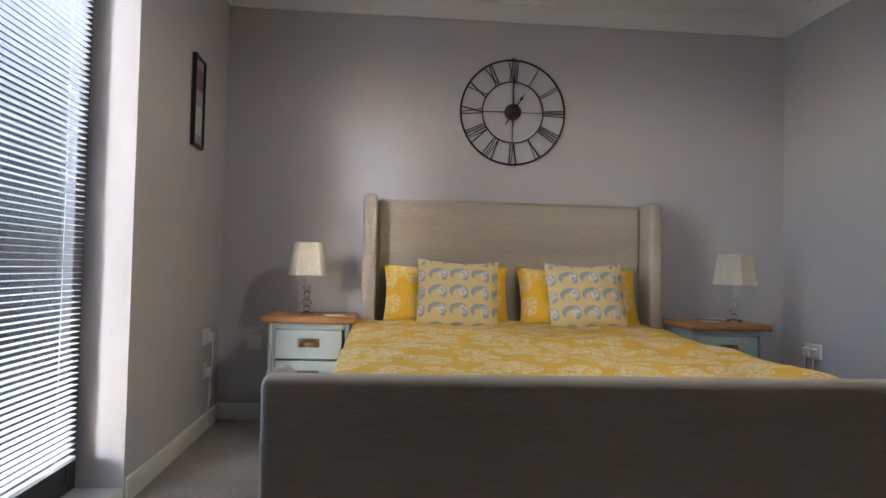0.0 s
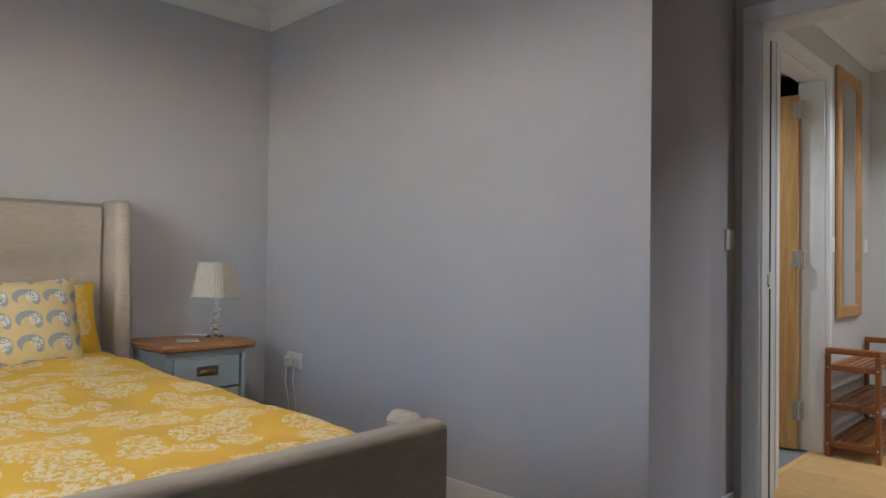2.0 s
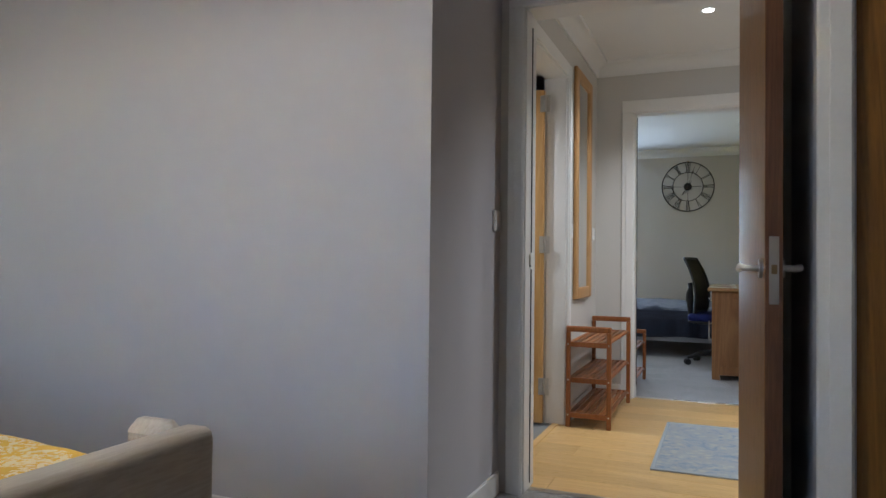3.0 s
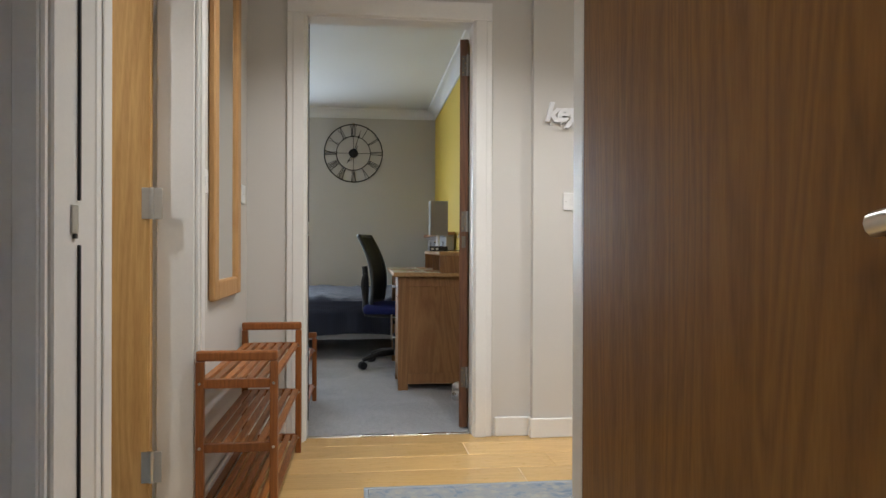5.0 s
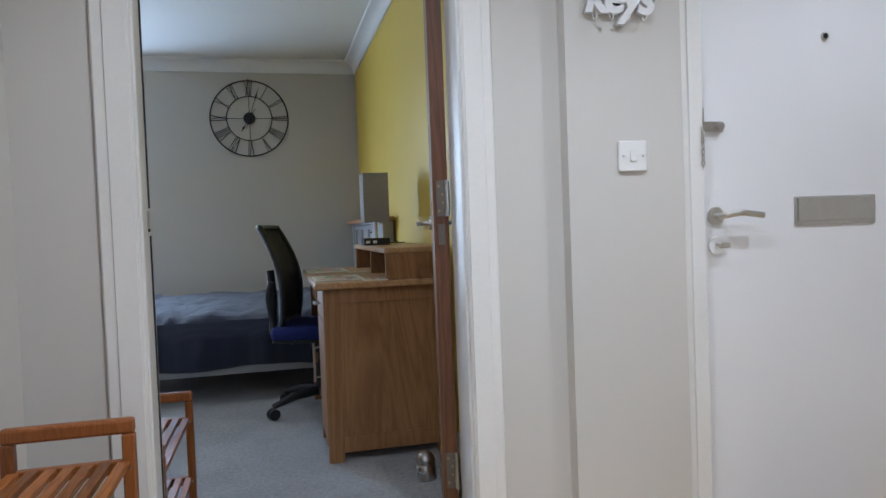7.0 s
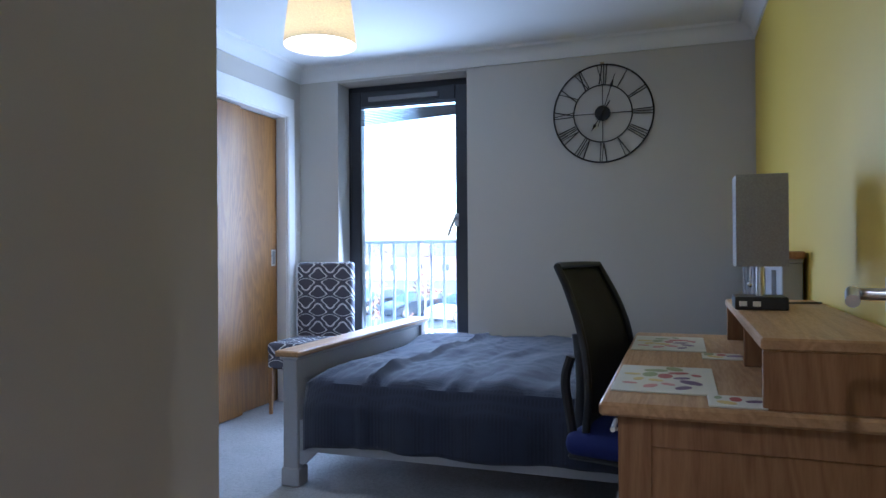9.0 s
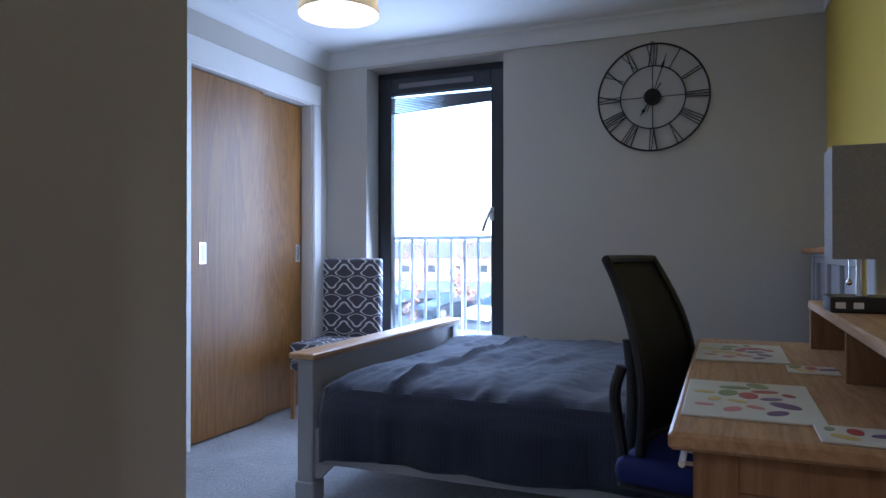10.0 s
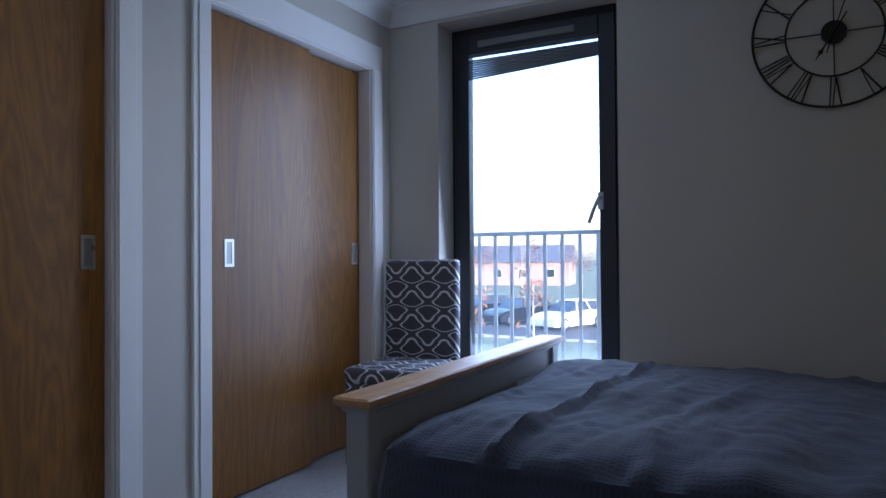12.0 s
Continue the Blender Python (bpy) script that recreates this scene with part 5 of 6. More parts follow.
for v in bm.verts:
    if v.co.x < 0:
        v.co.z *= 0.2
single("door_wedge", bm, plain("grey_rubber", (0.16, 0.19, 0.22), 0.7), "grey rubber door wedge on the hall floor", "door wedge", (5.0, -0.26, 0.0), 70)
st = thing("door_stop", "heavy brushed steel door stop on the carpet", "door stop", (5.91, 0.40, 0))
bm = bmesh.new()
lathe(bm, [(0.036, 0.0), (0.038, 0.004), (0.038, 0.055), (0.034, 0.06), (0.034, 0.066), (0.037, 0.07), (0.036, 0.085), (0.026, 0.102), (0.010, 0.11)], 28)
part("body", bm, CHROME, st, "", True)
part("threshold", boxes((5.145, 0.44, -0.002, 5.175, 1.245, 0.006), bev=0.002), CHROME, tagged(thing("threshold_strip", "steel carpet threshold strip", "threshold"), kind="structure"))
part("threshold", boxes((2.885, 0.585, -0.002, 2.925, 1.418, 0.006), bev=0.002), CHROME, tagged(thing("threshold_strip", "steel carpet threshold strip", "threshold"), kind="structure"))
part("threshold", boxes((3.32, 1.565, -0.002, 4.10, 1.60, 0.006), bev=0.002), PLANKS, tagged(thing("threshold_strip", "wooden threshold strip", "threshold"), kind="structure"))

# ------------------------------------------------------------------ second bedroom things
desk = thing("desk", "oak pedestal desk with drawers against the yellow wall", "desk")
D0, D1, DB, DF, DT = 6.18, 7.415, 0.215, 0.785, 0.765
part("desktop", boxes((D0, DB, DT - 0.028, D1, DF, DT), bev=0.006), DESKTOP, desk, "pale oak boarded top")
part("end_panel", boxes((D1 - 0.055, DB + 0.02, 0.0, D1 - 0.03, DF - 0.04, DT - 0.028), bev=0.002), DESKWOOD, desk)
for px in (D0 + 0.03,):
    q = px + 0.40
    for ex in (px, q - 0.02):
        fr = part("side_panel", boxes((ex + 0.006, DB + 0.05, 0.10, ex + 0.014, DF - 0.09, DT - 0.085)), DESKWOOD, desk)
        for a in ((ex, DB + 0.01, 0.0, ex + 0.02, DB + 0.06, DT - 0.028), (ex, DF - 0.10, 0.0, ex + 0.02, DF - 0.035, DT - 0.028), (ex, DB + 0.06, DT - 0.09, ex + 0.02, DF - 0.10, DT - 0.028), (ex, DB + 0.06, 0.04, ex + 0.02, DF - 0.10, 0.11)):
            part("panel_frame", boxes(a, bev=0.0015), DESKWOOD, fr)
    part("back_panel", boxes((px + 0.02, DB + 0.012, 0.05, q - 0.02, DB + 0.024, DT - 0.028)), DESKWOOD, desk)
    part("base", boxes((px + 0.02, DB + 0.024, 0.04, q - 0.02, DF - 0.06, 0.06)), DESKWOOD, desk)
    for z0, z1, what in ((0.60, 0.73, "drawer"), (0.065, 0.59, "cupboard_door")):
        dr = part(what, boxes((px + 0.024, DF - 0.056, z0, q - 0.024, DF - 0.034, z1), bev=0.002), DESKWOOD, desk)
        bm = bmesh.new()
        if what == "drawer":
            xc = (px + q) / 2
            tube(bm, [(xc - 0.05, DF - 0.01, 0.665), (xc + 0.05, DF - 0.01, 0.665)], 0.006, 8)
            for k in (-0.04, 0.04):
                tube(bm, [(xc + k, DF - 0.034, 0.665), (xc + k, DF - 0.01, 0.665)], 0.004, 8)
        else:
            tube(bm, [(q - 0.05, DF - 0.006, 0.28), (q - 0.05, DF - 0.006, 0.46)], 0.006, 8)
            for z in (0.30, 0.44):
                tube(bm, [(q - 0.05, DF - 0.034, z), (q - 0.05, DF - 0.006, z)], 0.004, 8)
        part("bar_handle", bm, CHROME, dr, "satin steel bar handle", True)
part("keyboard_drawer", boxes((D0 + 0.44, DF - 0.05, 0.65, D1 - 0.44, DF - 0.03, 0.73), bev=0.002), DESKWOOD, desk)
hut = thing("desk_shelf", "low oak monitor shelf along the back of the desk", "desk shelf", (0, 0, DT))
H0, H1, HF, HZ = 6.195, 7.29, 0.485, 0.137
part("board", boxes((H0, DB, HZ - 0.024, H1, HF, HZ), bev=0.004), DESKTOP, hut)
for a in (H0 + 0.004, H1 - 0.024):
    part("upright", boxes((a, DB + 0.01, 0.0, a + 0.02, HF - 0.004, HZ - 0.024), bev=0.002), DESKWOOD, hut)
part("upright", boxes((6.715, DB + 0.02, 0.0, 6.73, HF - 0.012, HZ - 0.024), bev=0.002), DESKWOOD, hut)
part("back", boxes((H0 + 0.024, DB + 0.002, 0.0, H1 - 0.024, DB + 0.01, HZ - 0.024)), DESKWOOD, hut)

dl = thing("desk_lamp", "grey linen square-shaded lamp on a black charging base", "table lamp", (6.905, 0.415, DT + HZ))
part("base", boxes((-0.065, -0.065, 0.0, 0.065, 0.07, 0.036), bev=0.003), BLACKPLASTIC, dl)
for k in (-0.035, 0.0):
    part("socket", boxes((-0.0658, k + 0.04, 0.010, -0.065, k + 0.06, 0.024)), PLASTIC, dl, "small pale charging socket")
bm = bmesh.new()
tube(bm, [(0, 0, 0.036), (0, 0, 0.2)], 0.011, 14)
part("column", bm, CHROME, dl, "", True)
bm = bmesh.new()
s, z0, z1 = 0.066, 0.12, 0.375
q = s * math.sqrt(2)
lathe(bm, [(q, z0), (q, z1), (q - 0.004, z1), (q - 0.004, z0), (q, z0)], 4, twist=math.pi / 4, caps=False)
bmesh.ops.remove_doubles(bm, verts=bm.verts[:], dist=0.0002)
part("shade", bm, SHADE_GREY, dl, "grey slub linen box shade")
bm = bmesh.new()
tube(bm, [(-0.04, 0.03, 0.14), (-0.04, 0.03, 0.075)], 0.0012, 6)
lathe(bm, [(0.001, 0.06), (0.006, 0.064), (0.007, 0.069), (0.004, 0.075), (0.001, 0.076)], 12, (-0.04, 0.03, 0))
part("pull_chain", bm, CHROME, dl, "steel pull chain", True)
bm = bmesh.new()
tube(bm, rounded_path([(0.06, -0.05, 0.012), (0.14, -0.09, 0.006), (0.20, -0.15, 0.004), (0.2, -0.19, 0.004)], 0.04), 0.003, 8)
part("flex", bm, BLACKPLASTIC, dl)

MATBASE = plain("placemat_ivory", (0.66, 0.64, 0.52), 0.35, var=0.04)
FRUIT = [plain("fruit_red", (0.42, 0.06, 0.05), 0.35, var=0.3, fine=300), plain("fruit_yellow", (0.62, 0.47, 0.10), 0.35, var=0.25, fine=300), plain("fruit_plum", (0.16, 0.08, 0.17), 0.35, var=0.3, fine=300), plain("fruit_green", (0.25, 0.30, 0.10), 0.35, var=0.3, fine=300), plain("fruit_pink", (0.56, 0.20, 0.17), 0.35, var=0.3, fine=300)]


def place_mat(name, label, at, w, d, blobs, turn=0.0):
    t = thing(name, label, "placemat" if name == "placemat" else "coaster", at, turn)
    part("board", boxes((-w / 2, -d / 2, 0, w / 2, d / 2, 0.004), bev=0.0015), MATBASE, t)
    for k in range(blobs):
        bm = bmesh.new()
        r = (0.012 + 0.014 * random.random()) * (1 if w > 0.2 else 0.8)
        lathe(bm, [(r, 0.004), (r * 0.98, 0.0046)], 14)
        a = 2.399 * k
        q = 0.42 * math.sqrt((k + 0.5) / blobs)
        part("fruit_motif", bm, FRUIT[k % 5], t, at=Matrix.Translation((w * 1.0 * q * math.cos(a), d * 1.0 * q * math.sin(a), 0)) @ pose(0, 0, 0, 0, 0, 57 * k) @ Matrix.Diagonal((1.25, 0.72, 1, 1)))
    return t


place_mat("placemat", "ivory placemat printed with painted fruit", (6.465, 0.664, DT), 0.335, 0.218, 15)
place_mat("placemat", "ivory placemat printed with painted fruit", (7.107, 0.666, DT), 0.335, 0.218, 15)
place_mat("coaster", "ivory coaster printed with a small fruit sketch", (6.25, 0.525, DT), 0.105, 0.105, 4)
place_mat("coaster", "ivory coaster printed with a small fruit sketch", (6.862, 0.52, DT), 0.105, 0.105, 4)

ch = thing("office_chair", "black mesh-backed swivel chair with a blue seat", "office chair", (7.12, 0.715, 0), 180 - 14)
for k in range(5):
    a = 2 * math.pi * k / 5 + 0.35
    c, s = math.cos(a), math.sin(a)
    bm = bmesh.new()
    tube(bm, [(0.03 * c, 0.03 * s, 0.115), (0.16 * c, 0.16 * s, 0.105), (0.29 * c, 0.29 * s, 0.07)], [0.028, 0.022, 0.015], 10)
    leg = part("base_arm", bm, BLACKPLASTIC, ch, "", True)
    bm = bmesh.new()
    for o in (-0.014, 0.014):
        p = Vector((0.29 * c, 0.29 * s, 0.03))
        sd = Vector((-s, c, 0))
        tube(bm, [p + sd * (o - 0.009), p + sd * (o + 0.009)], 0.029, 16)
    part("castor", bm, BLACKPLASTIC, leg, "twin-wheel castor", True)
bm = bmesh.new()
tube(bm, [(0, 0, 0.09), (0, 0, 0.26), (0, 0, 0.26), (0, 0, 0.40)], [0.034, 0.034, 0.018, 0.018], 16)
part("gas_column", bm, BLACKPLASTIC, ch, "", True)
bm = boxes((-0.10, -0.12, 0.385, 0.10, 0.12, 0.42), bev=0.012)
tube(bm, [(0.10, 0.02, 0.40), (0.20, 0.03, 0.375), (0.235, 0.03, 0.37)], [0.006, 0.006, 0.012], 8)
tube(bm, [(-0.10, -0.08, 0.40), (-0.2, -0.08, 0.36), (-0.22, -0.08, 0.31)], [0.008, 0.008, 0.02], 8)
part("mechanism", bm, BLACKPLASTIC, ch, "black tilt mechanism with levers", True)
bm = bmesh.new()
box(bm, -0.235, -0.22, 0.42, 0.235, 0.25, 0.495, bev=0.032, seg=3)
part("seat", bm, BLUESEAT, ch, "royal blue padded seat", True)
part("seat_shell", boxes((-0.225, -0.21, 0.408, 0.225, 0.24, 0.428), bev=0.008), BLACKPLASTIC, ch)


def back_at(u, v):
    z = 0.50 + 0.518 * v
    w = 0.20 + 0.03 * math.sin(math.pi * min(1, v * 1.05)) - 0.015 * v
    x = (u - 0.5) * 2 * w
    y = -0.20 - 0.10 * v * v - 0.03 * math.sin(math.pi * v) * -1 + 0.045 * (2 * u - 1) ** 2
    return (x, y, z)


bm = bmesh.new()
grid(bm, 12, 16, back_at)
bk = part("backrest", bm, MESH, ch, "black mesh backrest", True)
sol = bk.modifiers.new("thickness", "SOLIDIFY")
sol.thickness = 0.012
bm = bmesh.new()
edge = [back_at(0, k / 10) for k in range(11)] + [back_at(k / 6, 1) for k in range(1, 6)] + [back_at(1, 1 - k / 10) for k in range(11)] + [back_at(1 - k / 6, 0) for k in range(1, 6)]
tube(bm, edge, 0.013, 8, closed=True)
part("back_frame", bm, BLACKPLASTIC, ch, "", True)
bm = bmesh.new()
tube(bm, rounded_path([(0, -0.05, 0.40), (0, -0.26, 0.40), (0, -0.245, 0.62), (0, -0.26, 0.78)], 0.06), 0.022, 10)
part("back_spine", bm, BLACKPLASTIC, ch, "", True)
for sx in (-1, 1):
    bm = bmesh.new()
    tube(bm, rounded_path([(sx * 0.12, -0.12, 0.40), (sx * 0.185, -0.20, 0.45), (sx * 0.20, -0.228, 0.66), (sx * 0.195, -0.205, 0.73)], 0.04), 0.016, 8)
    part("back_bracket", bm, BLACKPLASTIC, ch, "curved bracket behind the backrest", True)

dc = thing("dining_chair", "high-backed chair in grey and white trellis fabric", "chair", (8.93, 3.03, 0), 4)
bm = bmesh.new()
box(bm, -0.26, -0.215, 0.395, 0.20, 0.215, 0.475, bev=0.03, seg=3)
part("seat", bm, TRELLIS, dc, "", True)
part("seat_skirt", boxes((-0.25, -0.21, 0.30, 0.19, 0.21, 0.40), bev=0.01), TRELLIS, dc, "", True)
bm = bmesh.new()
box(bm, 0.17, -0.215, 0.30, 0.235, 0.215, 1.0, bev=0.022, seg=3)
for v in bm.verts:
    if v.co.z > 0.6:
        v.co.x += 0.03 * (v.co.z - 0.6)
part("backrest", bm, TRELLIS, dc, "tall padded backrest", True)
for x in (-0.235, 0.20):
    for y in (-0.19, 0.19):
        bm = bmesh.new()
        tube(bm, [(x, y, 0.31), (x * 1.03, y, 0.0)], [0.021, 0.014], 4)
        part("leg", bm, DESKWOOD, dc, "square tapered oak leg")

b2 = thing("double_bed", "dove grey painted wooden bed with oak capped ends", "bed")
BX0, BX1, BF, BH = 7.497, 9.15, 2.36, 0.215
for x in (BX0, BX1 - 0.075):
    part("foot_post", boxes((x, BF - 0.075, 0.0, x + 0.075, BF, 0.585), bev=0.004), GREYPAINT, b2)
    part("foot_plinth", boxes((x - 0.008, BF - 0.083, 0.0, x + 0.083, BF + 0.008, 0.085), bev=0.006), GREYPAINT, b2)
    part("head_post", boxes((x, BH, 0.0, x + 0.075, BH + 0.07, 1.02), bev=0.004), GREYPAINT, b2)
part("foot_cap", boxes((BX0 - 0.03, BF - 0.098, 0.595, BX1 + 0.02, BF + 0.025, 0.622), bev=0.006), DESKTOP, b2, "pale oak capping rail")
part("foot_cap_mould", boxes((BX0 - 0.012, BF - 0.087, 0.578, BX1 + 0.008, BF + 0.010, 0.595), bev=0.005), GREYPAINT, b2)
part("foot_rail", boxes((BX0 + 0.075, BF - 0.06, 0.48, BX1 - 0.075, BF - 0.02, 0.578), bev=0.002), GREYPAINT, b2)
part("foot_rail", boxes((BX0 + 0.075, BF - 0.06, 0.22, BX1 - 0.075, BF - 0.02, 0.31), bev=0.002), GREYPAINT, b2)
for k in range(4):
    xa = BX0 + 0.075 + k * (BX1 - BX0 - 0.15) / 4
    part("foot_panel", boxes((xa + 0.0, BF - 0.05, 0.31, xa + (BX1 - BX0 - 0.15) / 4 - 0.05, BF - 0.03, 0.48)), GREYPAINT, b2)
    part("foot_muntin", boxes((xa + (BX1 - BX0 - 0.15) / 4 - 0.05, BF - 0.058, 0.31, xa + (BX1 - BX0 - 0.15) / 4, BF - 0.022, 0.48), bev=0.002), GREYPAINT, b2)
part("head_cap", boxes((BX0 - 0.03, BH - 0.004, 1.035, BX1 + 0.02, BH + 0.115, 1.062), bev=0.006), STANDTOP, b2, "oak capping rail")
part("head_cap_mould", boxes((BX0 - 0.012, BH, 1.02, BX1 + 0.008, BH + 0.09, 1.035), bev=0.004), GREYPAINT, b2)
for a in ((BX0 + 0.075, BH + 0.01, 0.985, BX1 - 0.075, BH + 0.06, 1.02), (BX0 + 0.075, BH + 0.01, 0.35, BX1 - 0.075, BH + 0.06, 0.5)):
    part("head_rail", boxes(a, bev=0.002), GREYPAINT, b2)
for k in range(4):
    xa = BX0 + 0.075 + k * (BX1 - BX0 - 0.15) / 4
    part("head_panel", boxes((xa, BH + 0.02, 0.5, xa + (BX1 - BX0 - 0.15) / 4 - 0.06, BH + 0.042, 0.985)), GREYPAINT, b2)
    part("head_muntin", boxes((xa + (BX1 - BX0 - 0.15) / 4 - 0.06, BH + 0.01, 0.5, xa + (BX1 - BX0 - 0.15) / 4, BH + 0.06, 0.985), bev=0.002), GREYPAINT, b2)
for x in (BX0 + 0.02, BX1 - 0.05):
    part("side_rail", boxes((x, BH + 0.07, 0.16, x + 0.03, BF - 0.075, 0.30), bev=0.003), GREYPAINT, b2)
    bm = bmesh.new()
    box(bm, x, BF - 0.16, 0.10, x + 0.03, BF - 0.075, 0.16)
    for v in bm.verts:
        if v.co.y < BF - 0.1 and v.co.z < 0.13:
            v.co.y += 0.06
    part("corner_bracket", bm, GREYPAINT, b2)
part("slat_base", boxes((BX0 + 0.05, BH + 0.08, 0.24, BX1 - 0.05, BF - 0.09, 0.27)), DESKWOOD, b2)
part("mattress", boxes((BX0 + 0.055, BH + 0.08, 0.27, BX1 - 0.055, BF - 0.085, 0.485), bev=0.04), plain("mattress_cover", (0.5, 0.5, 0.52), 0.9), b2, "grey covered mattress")

bm = bmesh.new()


def throw_at(u, v):
    """A fleece throw over the bed, hanging to just above the side rail on the near side."""
    y = 0.30 + 1.957 * v
    s = u * 2.28
    hang = 0.315
    r = 0.014 * noise.noise(Vector((s * 2.5, y * 2.5, 1))) + 0.009 * noise.noise(Vector((s * 3.0 + y * 5, y * 9, 4))) + 0.004 * noise.noise(Vector((s * 20, y * 12, 8)))
    if s < hang:
        d = hang - s
        k = min(1.0, d / 0.12)
        fold = 0.022 * math.sin(y * 17 + 2.0 * noise.noise(Vector((y * 3, 0, 2)))) * min(1, d / 0.2)
        x = BX0 + 0.03 - 0.035 * k - 0.012 + fold * 0.6
        z = 0.50 - d * 0.94 - 0.02 * (1 - k) + r * 0.4 + 0.02 * noise.noise(Vector((y * 2.4, 5, 5))) * min(1, d / 0.3)
        x -= 0.012 * math.exp(-((y - 1.95) / 0.022) ** 2) * k
        if v > 0.93:
            x += 0.03 * (v - 0.93) / 0.07
    else:
        d = s - hang
        x = BX0 + 0.03 + min(d, 1.62)
        z = 0.505 + r * 1.3 - 0.025 * math.exp(-d * 14) + 0.026 * math.exp(-((y - 1.93 + 0.06 * d) / 0.018) ** 2)
        if d > 1.6:
            z -= (d - 1.6) * 0.95
    if s > hang:
        pull = s * 1.4 + y * 3.2
        z += 0.022 * max(0.0, noise.noise(Vector((pull * 0.9, y * 8.5 - s * 2.0, 11)))) + 0.015 * abs(noise.noise(Vector((s * 2.0, y * 13 + s * 3.0, 15)))) + 0.006 * abs(noise.noise(Vector((s * 4.0, y * 26 + s * 5.0, 21))))
        z += 0.008 * math.exp(-((y - 1.45 - 0.12 * math.sin(s * 2.5)) / 0.03) ** 2)
    if v > 0.95:
        z -= 0.03 * ((v - 0.95) / 0.05) ** 2
    return (x, y, z)


grid(bm, 110, 110, throw_at)
thr = single("throw_blanket", bm, NAVY, "charcoal navy fleece throw rumpled over the bed", "blanket", smooth=True)
sol = thr.modifiers.new("thickness", "SOLIDIFY")
sol.thickness, sol.offset = 0.008, 1
# ------------------------------------------------------------------ outside the windows
G = -2.8
GRASS = plain("mown_grass", (0.13, 0.15, 0.085), 0.95, var=0.35, big=0.5, fine=14, bump=0.8, depth=0.03)
ASPHALT = plain("car_park_asphalt", (0.055, 0.056, 0.06), 0.9, var=0.2, big=0.4, fine=30, bump=0.5, depth=0.006)
setting("ground", boxes((-600, -600, G - 0.3, 900, 600, G)), GRASS, "mown grass reaching to the horizon", "ground")
setting("car_park_road", boxes((36.0, -30, G, 60, 70, G + 0.015)), ASPHALT, "asphalt car park beyond the lawn", "road")
setting("kerb", boxes((35.85, -30, G, 36.0, 70, G + 0.1)), plain("kerb_concrete", (0.36, 0.35, 0.33), 0.9), "concrete kerb edging the car park", "kerb")
for k in range(14):
    setting("bay_line", boxes((40.5, 2 + 2.6 * k, G + 0.015, 45.5, 2.1 + 2.6 * k, G + 0.019)), GLOSS, "white painted parking bay line", "road marking")
RUBBER = plain("tyre_rubber", (0.02, 0.02, 0.02), 0.85)
DARKGLASS = plain("tinted_car_glass", (0.02, 0.025, 0.03), 0.08, var=0.05, bump=0)
TAIL = plain("red_lamp_lens", (0.45, 0.02, 0.02), 0.2, bump=0)


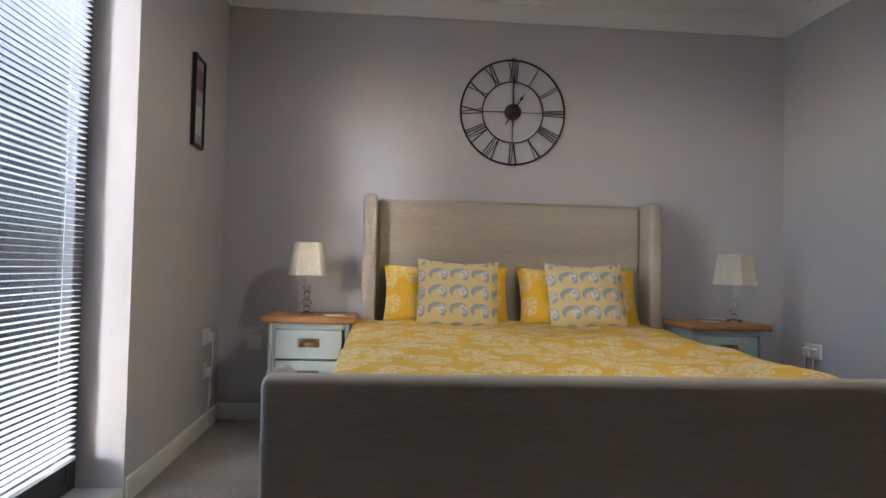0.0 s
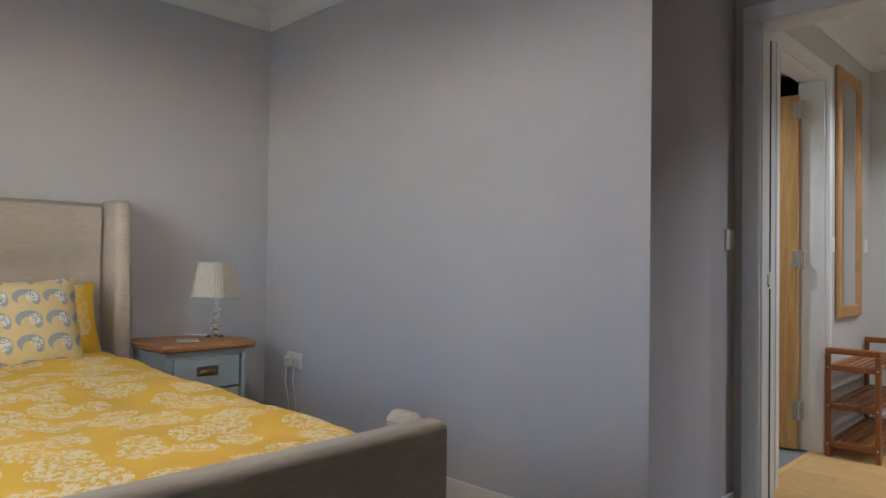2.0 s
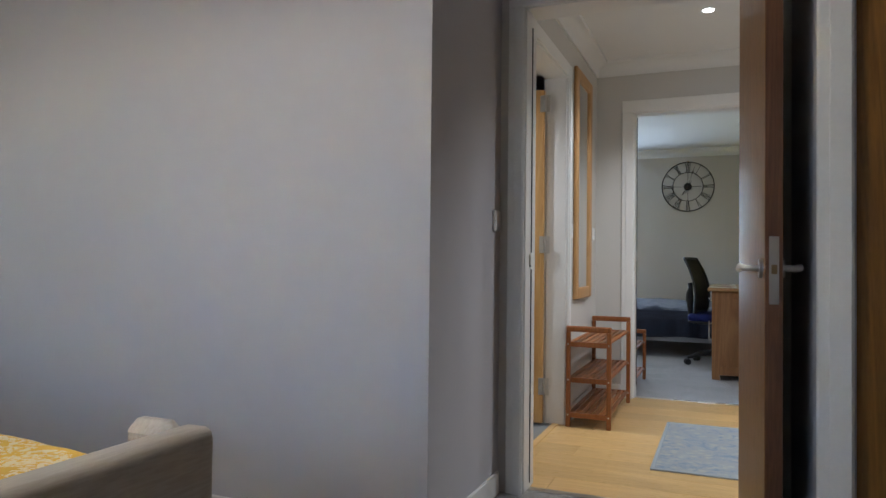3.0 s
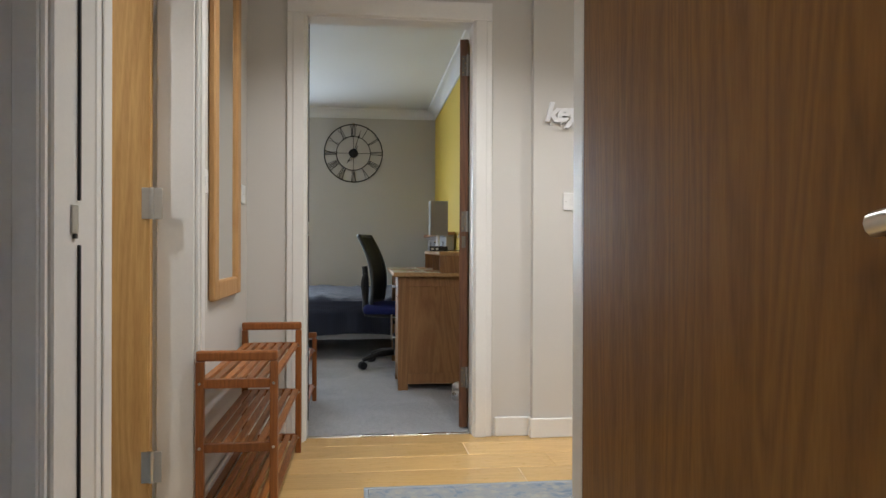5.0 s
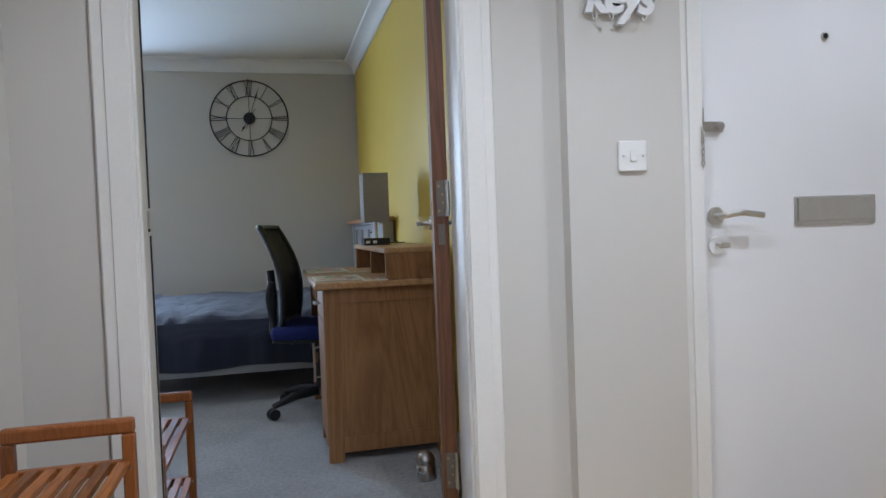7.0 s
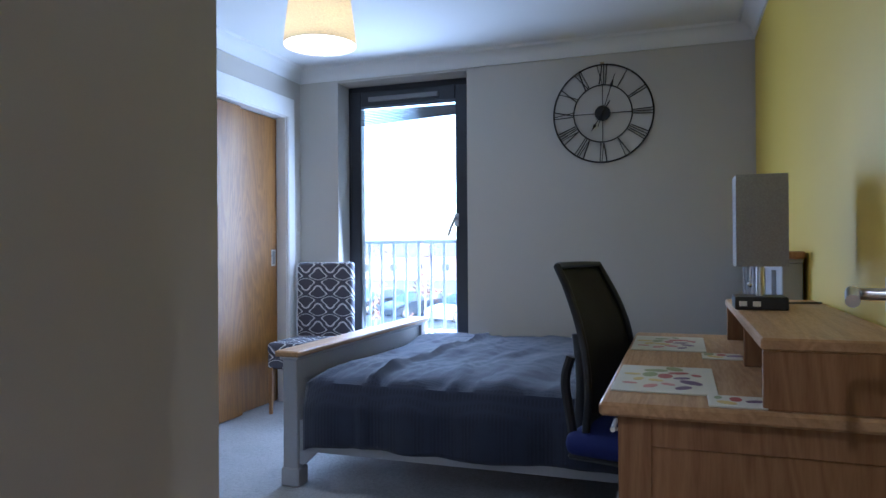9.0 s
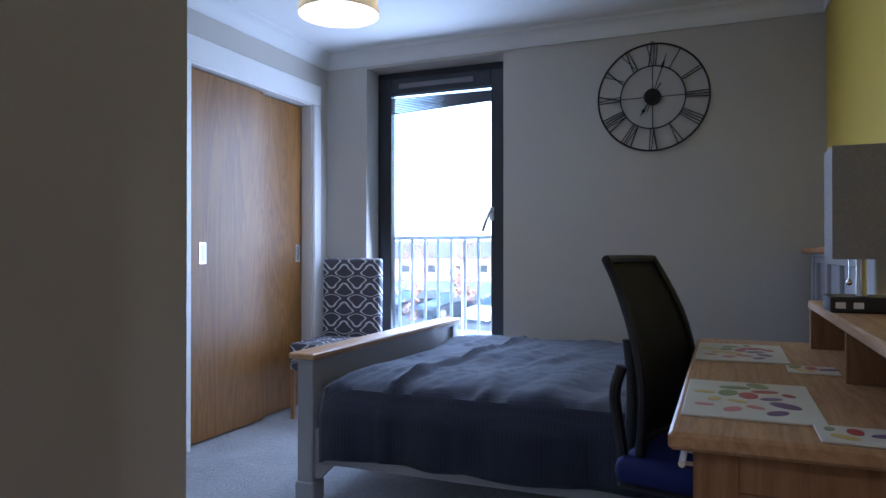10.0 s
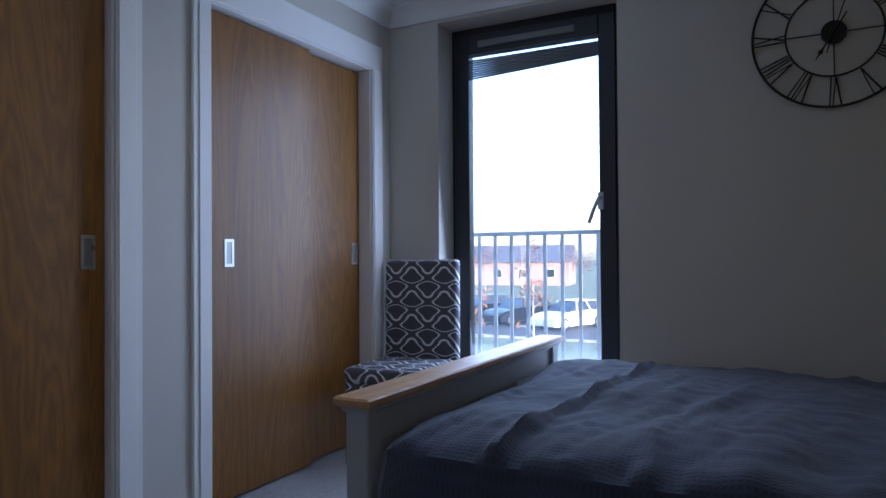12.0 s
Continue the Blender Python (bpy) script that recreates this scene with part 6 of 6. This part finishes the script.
def car(label, at, turn, col, metal):
    """A hatchback: lofted body with wheel arches, separate glasshouse, lamps and wheels."""
    t = thing("car", label, "car", at, turn, "cars in the car park")
    paint = plain("car_paint", col, 0.22, metal, var=0.03, bump=0)
    side = [(-2.1, 0.35), (-2.12, 0.62), (-2.02, 0.92), (-1.75, 0.98), (-0.2, 0.99), (0.75, 0.95), (1.75, 0.78), (2.08, 0.60), (2.12, 0.34)]
    bm = bmesh.new()
    rows = []
    for w, grow in ((-0.86, 0.96), (-0.88, 1.0), (0.88, 1.0), (0.86, 0.96)):
        rows.append([bm.verts.new((x * (1 if abs(w) > 0.87 else 0.985), w, z if abs(w) > 0.87 else z * grow)) for x, z in side] + [bm.verts.new((2.05, w * 0.98, 0.2)), bm.verts.new((-2.05, w * 0.98, 0.2))])
    n = len(rows[0])
    for a, b in zip(rows, rows[1:]):
        for k in range(n):
            bm.faces.new((a[k], a[(k + 1) % n], b[(k + 1) % n], b[k]))
    bm.faces.new(rows[0][::-1])
    bm.faces.new(rows[-1])
    part("body", bm, paint, t, "", True)
    bm = bmesh.new()
    low = [(-1.85, 0.95), (0.95, 0.93)]
    roof = [(-1.45, 1.42), (-0.9, 1.47), (-0.1, 1.46), (0.2, 1.40)]
    prof = [low[0]] + roof + [low[1]]
    ra = [bm.verts.new((x, -0.82 + 0.17 * (z > 1.2), z)) for x, z in prof]
    rb = [bm.verts.new((x, 0.82 - 0.17 * (z > 1.2), z)) for x, z in prof]
    for k in range(len(prof) - 1):
        bm.faces.new((ra[k], ra[k + 1], rb[k + 1], rb[k]))
    bm.faces.new(ra[::-1])
    bm.faces.new(rb)
    part("glasshouse", bm, DARKGLASS, t, "dark car glass", True)
    part("roof", boxes((-1.42, -0.66, 1.44, 0.15, 0.66, 1.485), bev=0.02), paint, t, "", True)
    for x in (-1.62, -0.62, 0.5):
        for s in (-1, 1):
            bm = bmesh.new()
            tube(bm, [(x - 0.15, s * 0.825, 0.95), (x + 0.08 if x < 0.4 else x - 0.28, s * 0.66, 1.45)], 0.035, 6)
            part("pillar", bm, paint, t)
    for x in (-1.3, 1.32):
        for s in (-1, 1):
            bm = bmesh.new()
            tube(bm, [(x, s * 0.70, 0.32), (x, s * 0.895, 0.32)], 0.32, 24)
            wh = part("wheel", bm, RUBBER, t, "", True)
            bm = bmesh.new()
            tube(bm, [(x, s * 0.89, 0.32), (x, s * 0.905, 0.32)], 0.21, 20)
            part("rim", bm, ALU, wh, "alloy wheel rim")
    for s in (-1, 1):
        part("tail_lamp", boxes((-2.13, s * 0.72 - 0.12, 0.70, -2.0, s * 0.72 + 0.12, 0.88), bev=0.02), TAIL, t, "red tail lamp")
        part("headlamp", boxes((1.88, s * 0.66 - 0.16, 0.60, 2.06, s * 0.66 + 0.16, 0.72), bev=0.02), GLASS, t, "clear headlamp")
    part("number_plate", boxes((-2.135, -0.26, 0.5, -2.12, 0.26, 0.61)), YELLOW, t, "yellow number plate")
    return t


for lab, x, y, turn, col, mt in (("dark grey hatchback parked in a bay", 43.0, 15.9, 152, (0.03, 0.032, 0.04), 0.5), ("white hatchback parked in a bay", 41.6, 12.4, 155, (0.75, 0.75, 0.75), 0.0), ("black saloon parked beside others", 44.5, 19.0, 152, (0.015, 0.015, 0.018), 0.3), ("silver car parked in a bay", 45.8, 21.9, 150, (0.45, 0.46, 0.47), 0.7), ("white car parked at the end of the row", 47.0, 25.0, 150, (0.7, 0.7, 0.7), 0.0)):
    car(lab, (x, y, G + 0.015), turn, col, mt)

BARK = plain("pale_birch_bark", (0.5, 0.48, 0.43), 0.85, var=0.3, fine=60)
LEAF = plain("russet_leaves", (0.20, 0.09, 0.045), 0.8, var=0.4)


def tree(name, label, at, h, leaves, spread, seed):
    rnd = random.Random(seed)
    t = thing(name, label, "tree", at)
    bm = bmesh.new()
    tube(bm, [(0, 0, 0), (0.03 * h * 0.1, 0, h * 0.5), (0, 0.02, h)], [0.02 * h ** 0.5 * 1.2, 0.016 * h ** 0.5, 0.006], 8)
    tips = []
    for k in range(9):
        a, z = rnd.random() * 6.28, h * (0.4 + 0.55 * rnd.random())
        L = spread * (0.5 + 0.5 * rnd.random())
        tip = Vector((L * math.cos(a), L * math.sin(a), z + L * 0.6))
        tube(bm, [(0, 0, z), (tip.x * 0.5, tip.y * 0.5, z + L * 0.4), tip], [0.02, 0.012, 0.005], 6)
        tips.append(tip)
    part("trunk", bm, BARK, t, "slim pale trunk with limbs", True)
    bm = bmesh.new()
    for k in range(leaves):
        c = rnd.choice(tips) + Vector((rnd.gauss(0, spread * 0.28), rnd.gauss(0, spread * 0.28), rnd.gauss(0, spread * 0.25)))
        s = 0.05 + 0.07 * rnd.random()
        n = Vector((rnd.gauss(0, 1), rnd.gauss(0, 1), rnd.gauss(0, 1))).normalized()
        a = n.orthogonal().normalized() * s
        b = n.cross(a)
        bm.faces.new([bm.verts.new(c + v) for v in (a, b * 0.6, -a, -b * 0.6)])
    part("crown", bm, LEAF, t, "sparse russet leaves")
    return t


tree("sapling", "slim staked birch sapling on the lawn", (26.6, 8.9, G), 3.3, 160, 0.5, 3)
tree("sapling", "slim bare sapling on the lawn", (30.5, 12.6, G), 2.6, 90, 0.45, 5)
for k in range(5):
    tree("tree", "russet autumn tree beyond the car park", (72 + 3 * (k % 2), 16 + 5.5 * k, G), 4.6 + 0.5 * (k % 3), 900, 2.0, 20 + k)
hs = thing("house", "low brick house beyond the car park", "house", (98, 38, G), 12)
BRICK = plain("russet_brick", (0.36, 0.25, 0.20), 0.9, var=0.2, fine=8)
part("wall", boxes((-5, -8, 0, 5, 8, 3.2)), BRICK, hs)
bm = bmesh.new()
vs = [bm.verts.new(c) for c in ((-5.4, -8.4, 3.2), (5.4, -8.4, 3.2), (0, -8.4, 5.6), (-5.4, 8.4, 3.2), (5.4, 8.4, 3.2), (0, 8.4, 5.6))]
for f in ((0, 2, 1), (3, 4, 5), (0, 3, 5, 2), (1, 2, 5, 4), (0, 1, 4, 3)):
    bm.faces.new([vs[i] for i in f])
part("roof", bm, plain("slate_roof", (0.10, 0.10, 0.12), 0.8, var=0.2), hs, "grey pitched roof")
for y in (-5.5, -1.8, 1.8, 5.5):
    wd = part("window", boxes((-5.06, y - 0.7, 1.0, -5.0, y + 0.7, 2.3)), GLOSS, hs, "white framed window")
    part("pane", boxes((-5.07, y - 0.6, 1.1, -5.06, y + 0.6, 2.2)), DARKGLASS, wd)

rail = thing("balcony_railing", "grey steel guard railing outside the window", "railing", (9.66, 0, 0))
RAILP = plain("galvanised_grey", (0.72, 0.73, 0.75), 0.5, 0.0)
part("top_rail", boxes((-0.02, 1.85, 1.135, 0.02, 3.15, 1.16), bev=0.003), RAILP, rail)
part("bottom_rail", boxes((-0.02, 1.85, 0.05, 0.02, 3.15, 0.075), bev=0.003), RAILP, rail)
for k in range(12):
    part("baluster", boxes((-0.006, 1.897 + 0.1035 * k, 0.075, 0.006, 1.917 + 0.1035 * k, 1.135)), RAILP, rail)
for y in (1.86, 3.14):
    part("bracket", boxes((-0.13, y - 0.02, 0.08, -0.02, y + 0.02, 0.11)), RAILP, rail)

setting("terrace", boxes((-9.0, -4.0, -0.25, -1.62, 8.0, -0.12)), plain("concrete_paving", (0.30, 0.30, 0.29), 0.9, var=0.1), "pale paved terrace outside the main bedroom", "terrace")
sc = thing("timber_fence", "pale vertical boarded fence on the terrace", "fence", (-4.3, 0, -0.12))
FENCE = wood("weathered_fence", (0.26, 0.27, 0.27), (0.40, 0.41, 0.41), 2, 0.8, 6.0, 0.2)
bd = mesh_of("board", boxes((0, 0, 0, 0.022, 0.11, 1.75)), FENCE)
for k in range(60):
    ob = new("board", bd)
    ob.parent = sc
    ob.matrix_basis = pose(0, 0.5 + 0.128 * k, 0)
for z in (0.4, 1.4):
    part("rail", boxes((-0.05, 0.5, z, 0.0, 8.1, z + 0.08)), FENCE, sc)
for k in range(4):
    tree("garden_tree", "leafy garden tree behind the fence", (-8.5 - 0.8 * (k % 2), 4.5 + 2.2 * k, -0.2), 2.6, 1400, 1.2, 40 + k)
setting("neighbour_wall", boxes((-16.0, 0.0, -2.8, -15.6, 22.0, 3.4)), BRICK, "brick wall of a neighbouring block", "wall")

# ------------------------------------------------------------------ laminate planks, last
hall_floor = bpy.data.objects["floor_hall_base"]


@functools.lru_cache(None)
def plank_mesh(L):
    return mesh_of("plank", boxes((0.0004, 0.0005, -0.012, 0.1886, L - 0.0005, 0.0), bev=0.0012), PLANKS)


x, row = XH - 0.06, 0
while x < XE + 0.055:
    y, L = HALL_S, (0.55, 0.9, 0.72)[row % 3]
    while y < HALL_N + 0.055:
        L = round(min(L, HALL_N + 0.06 - y), 3)
        ob = new("plank", plank_mesh(L))
        ob.parent = hall_floor
        ob.matrix_basis = pose(x, y, 0)
        y += L
        L = 1.2
    x += 0.189
    row += 1
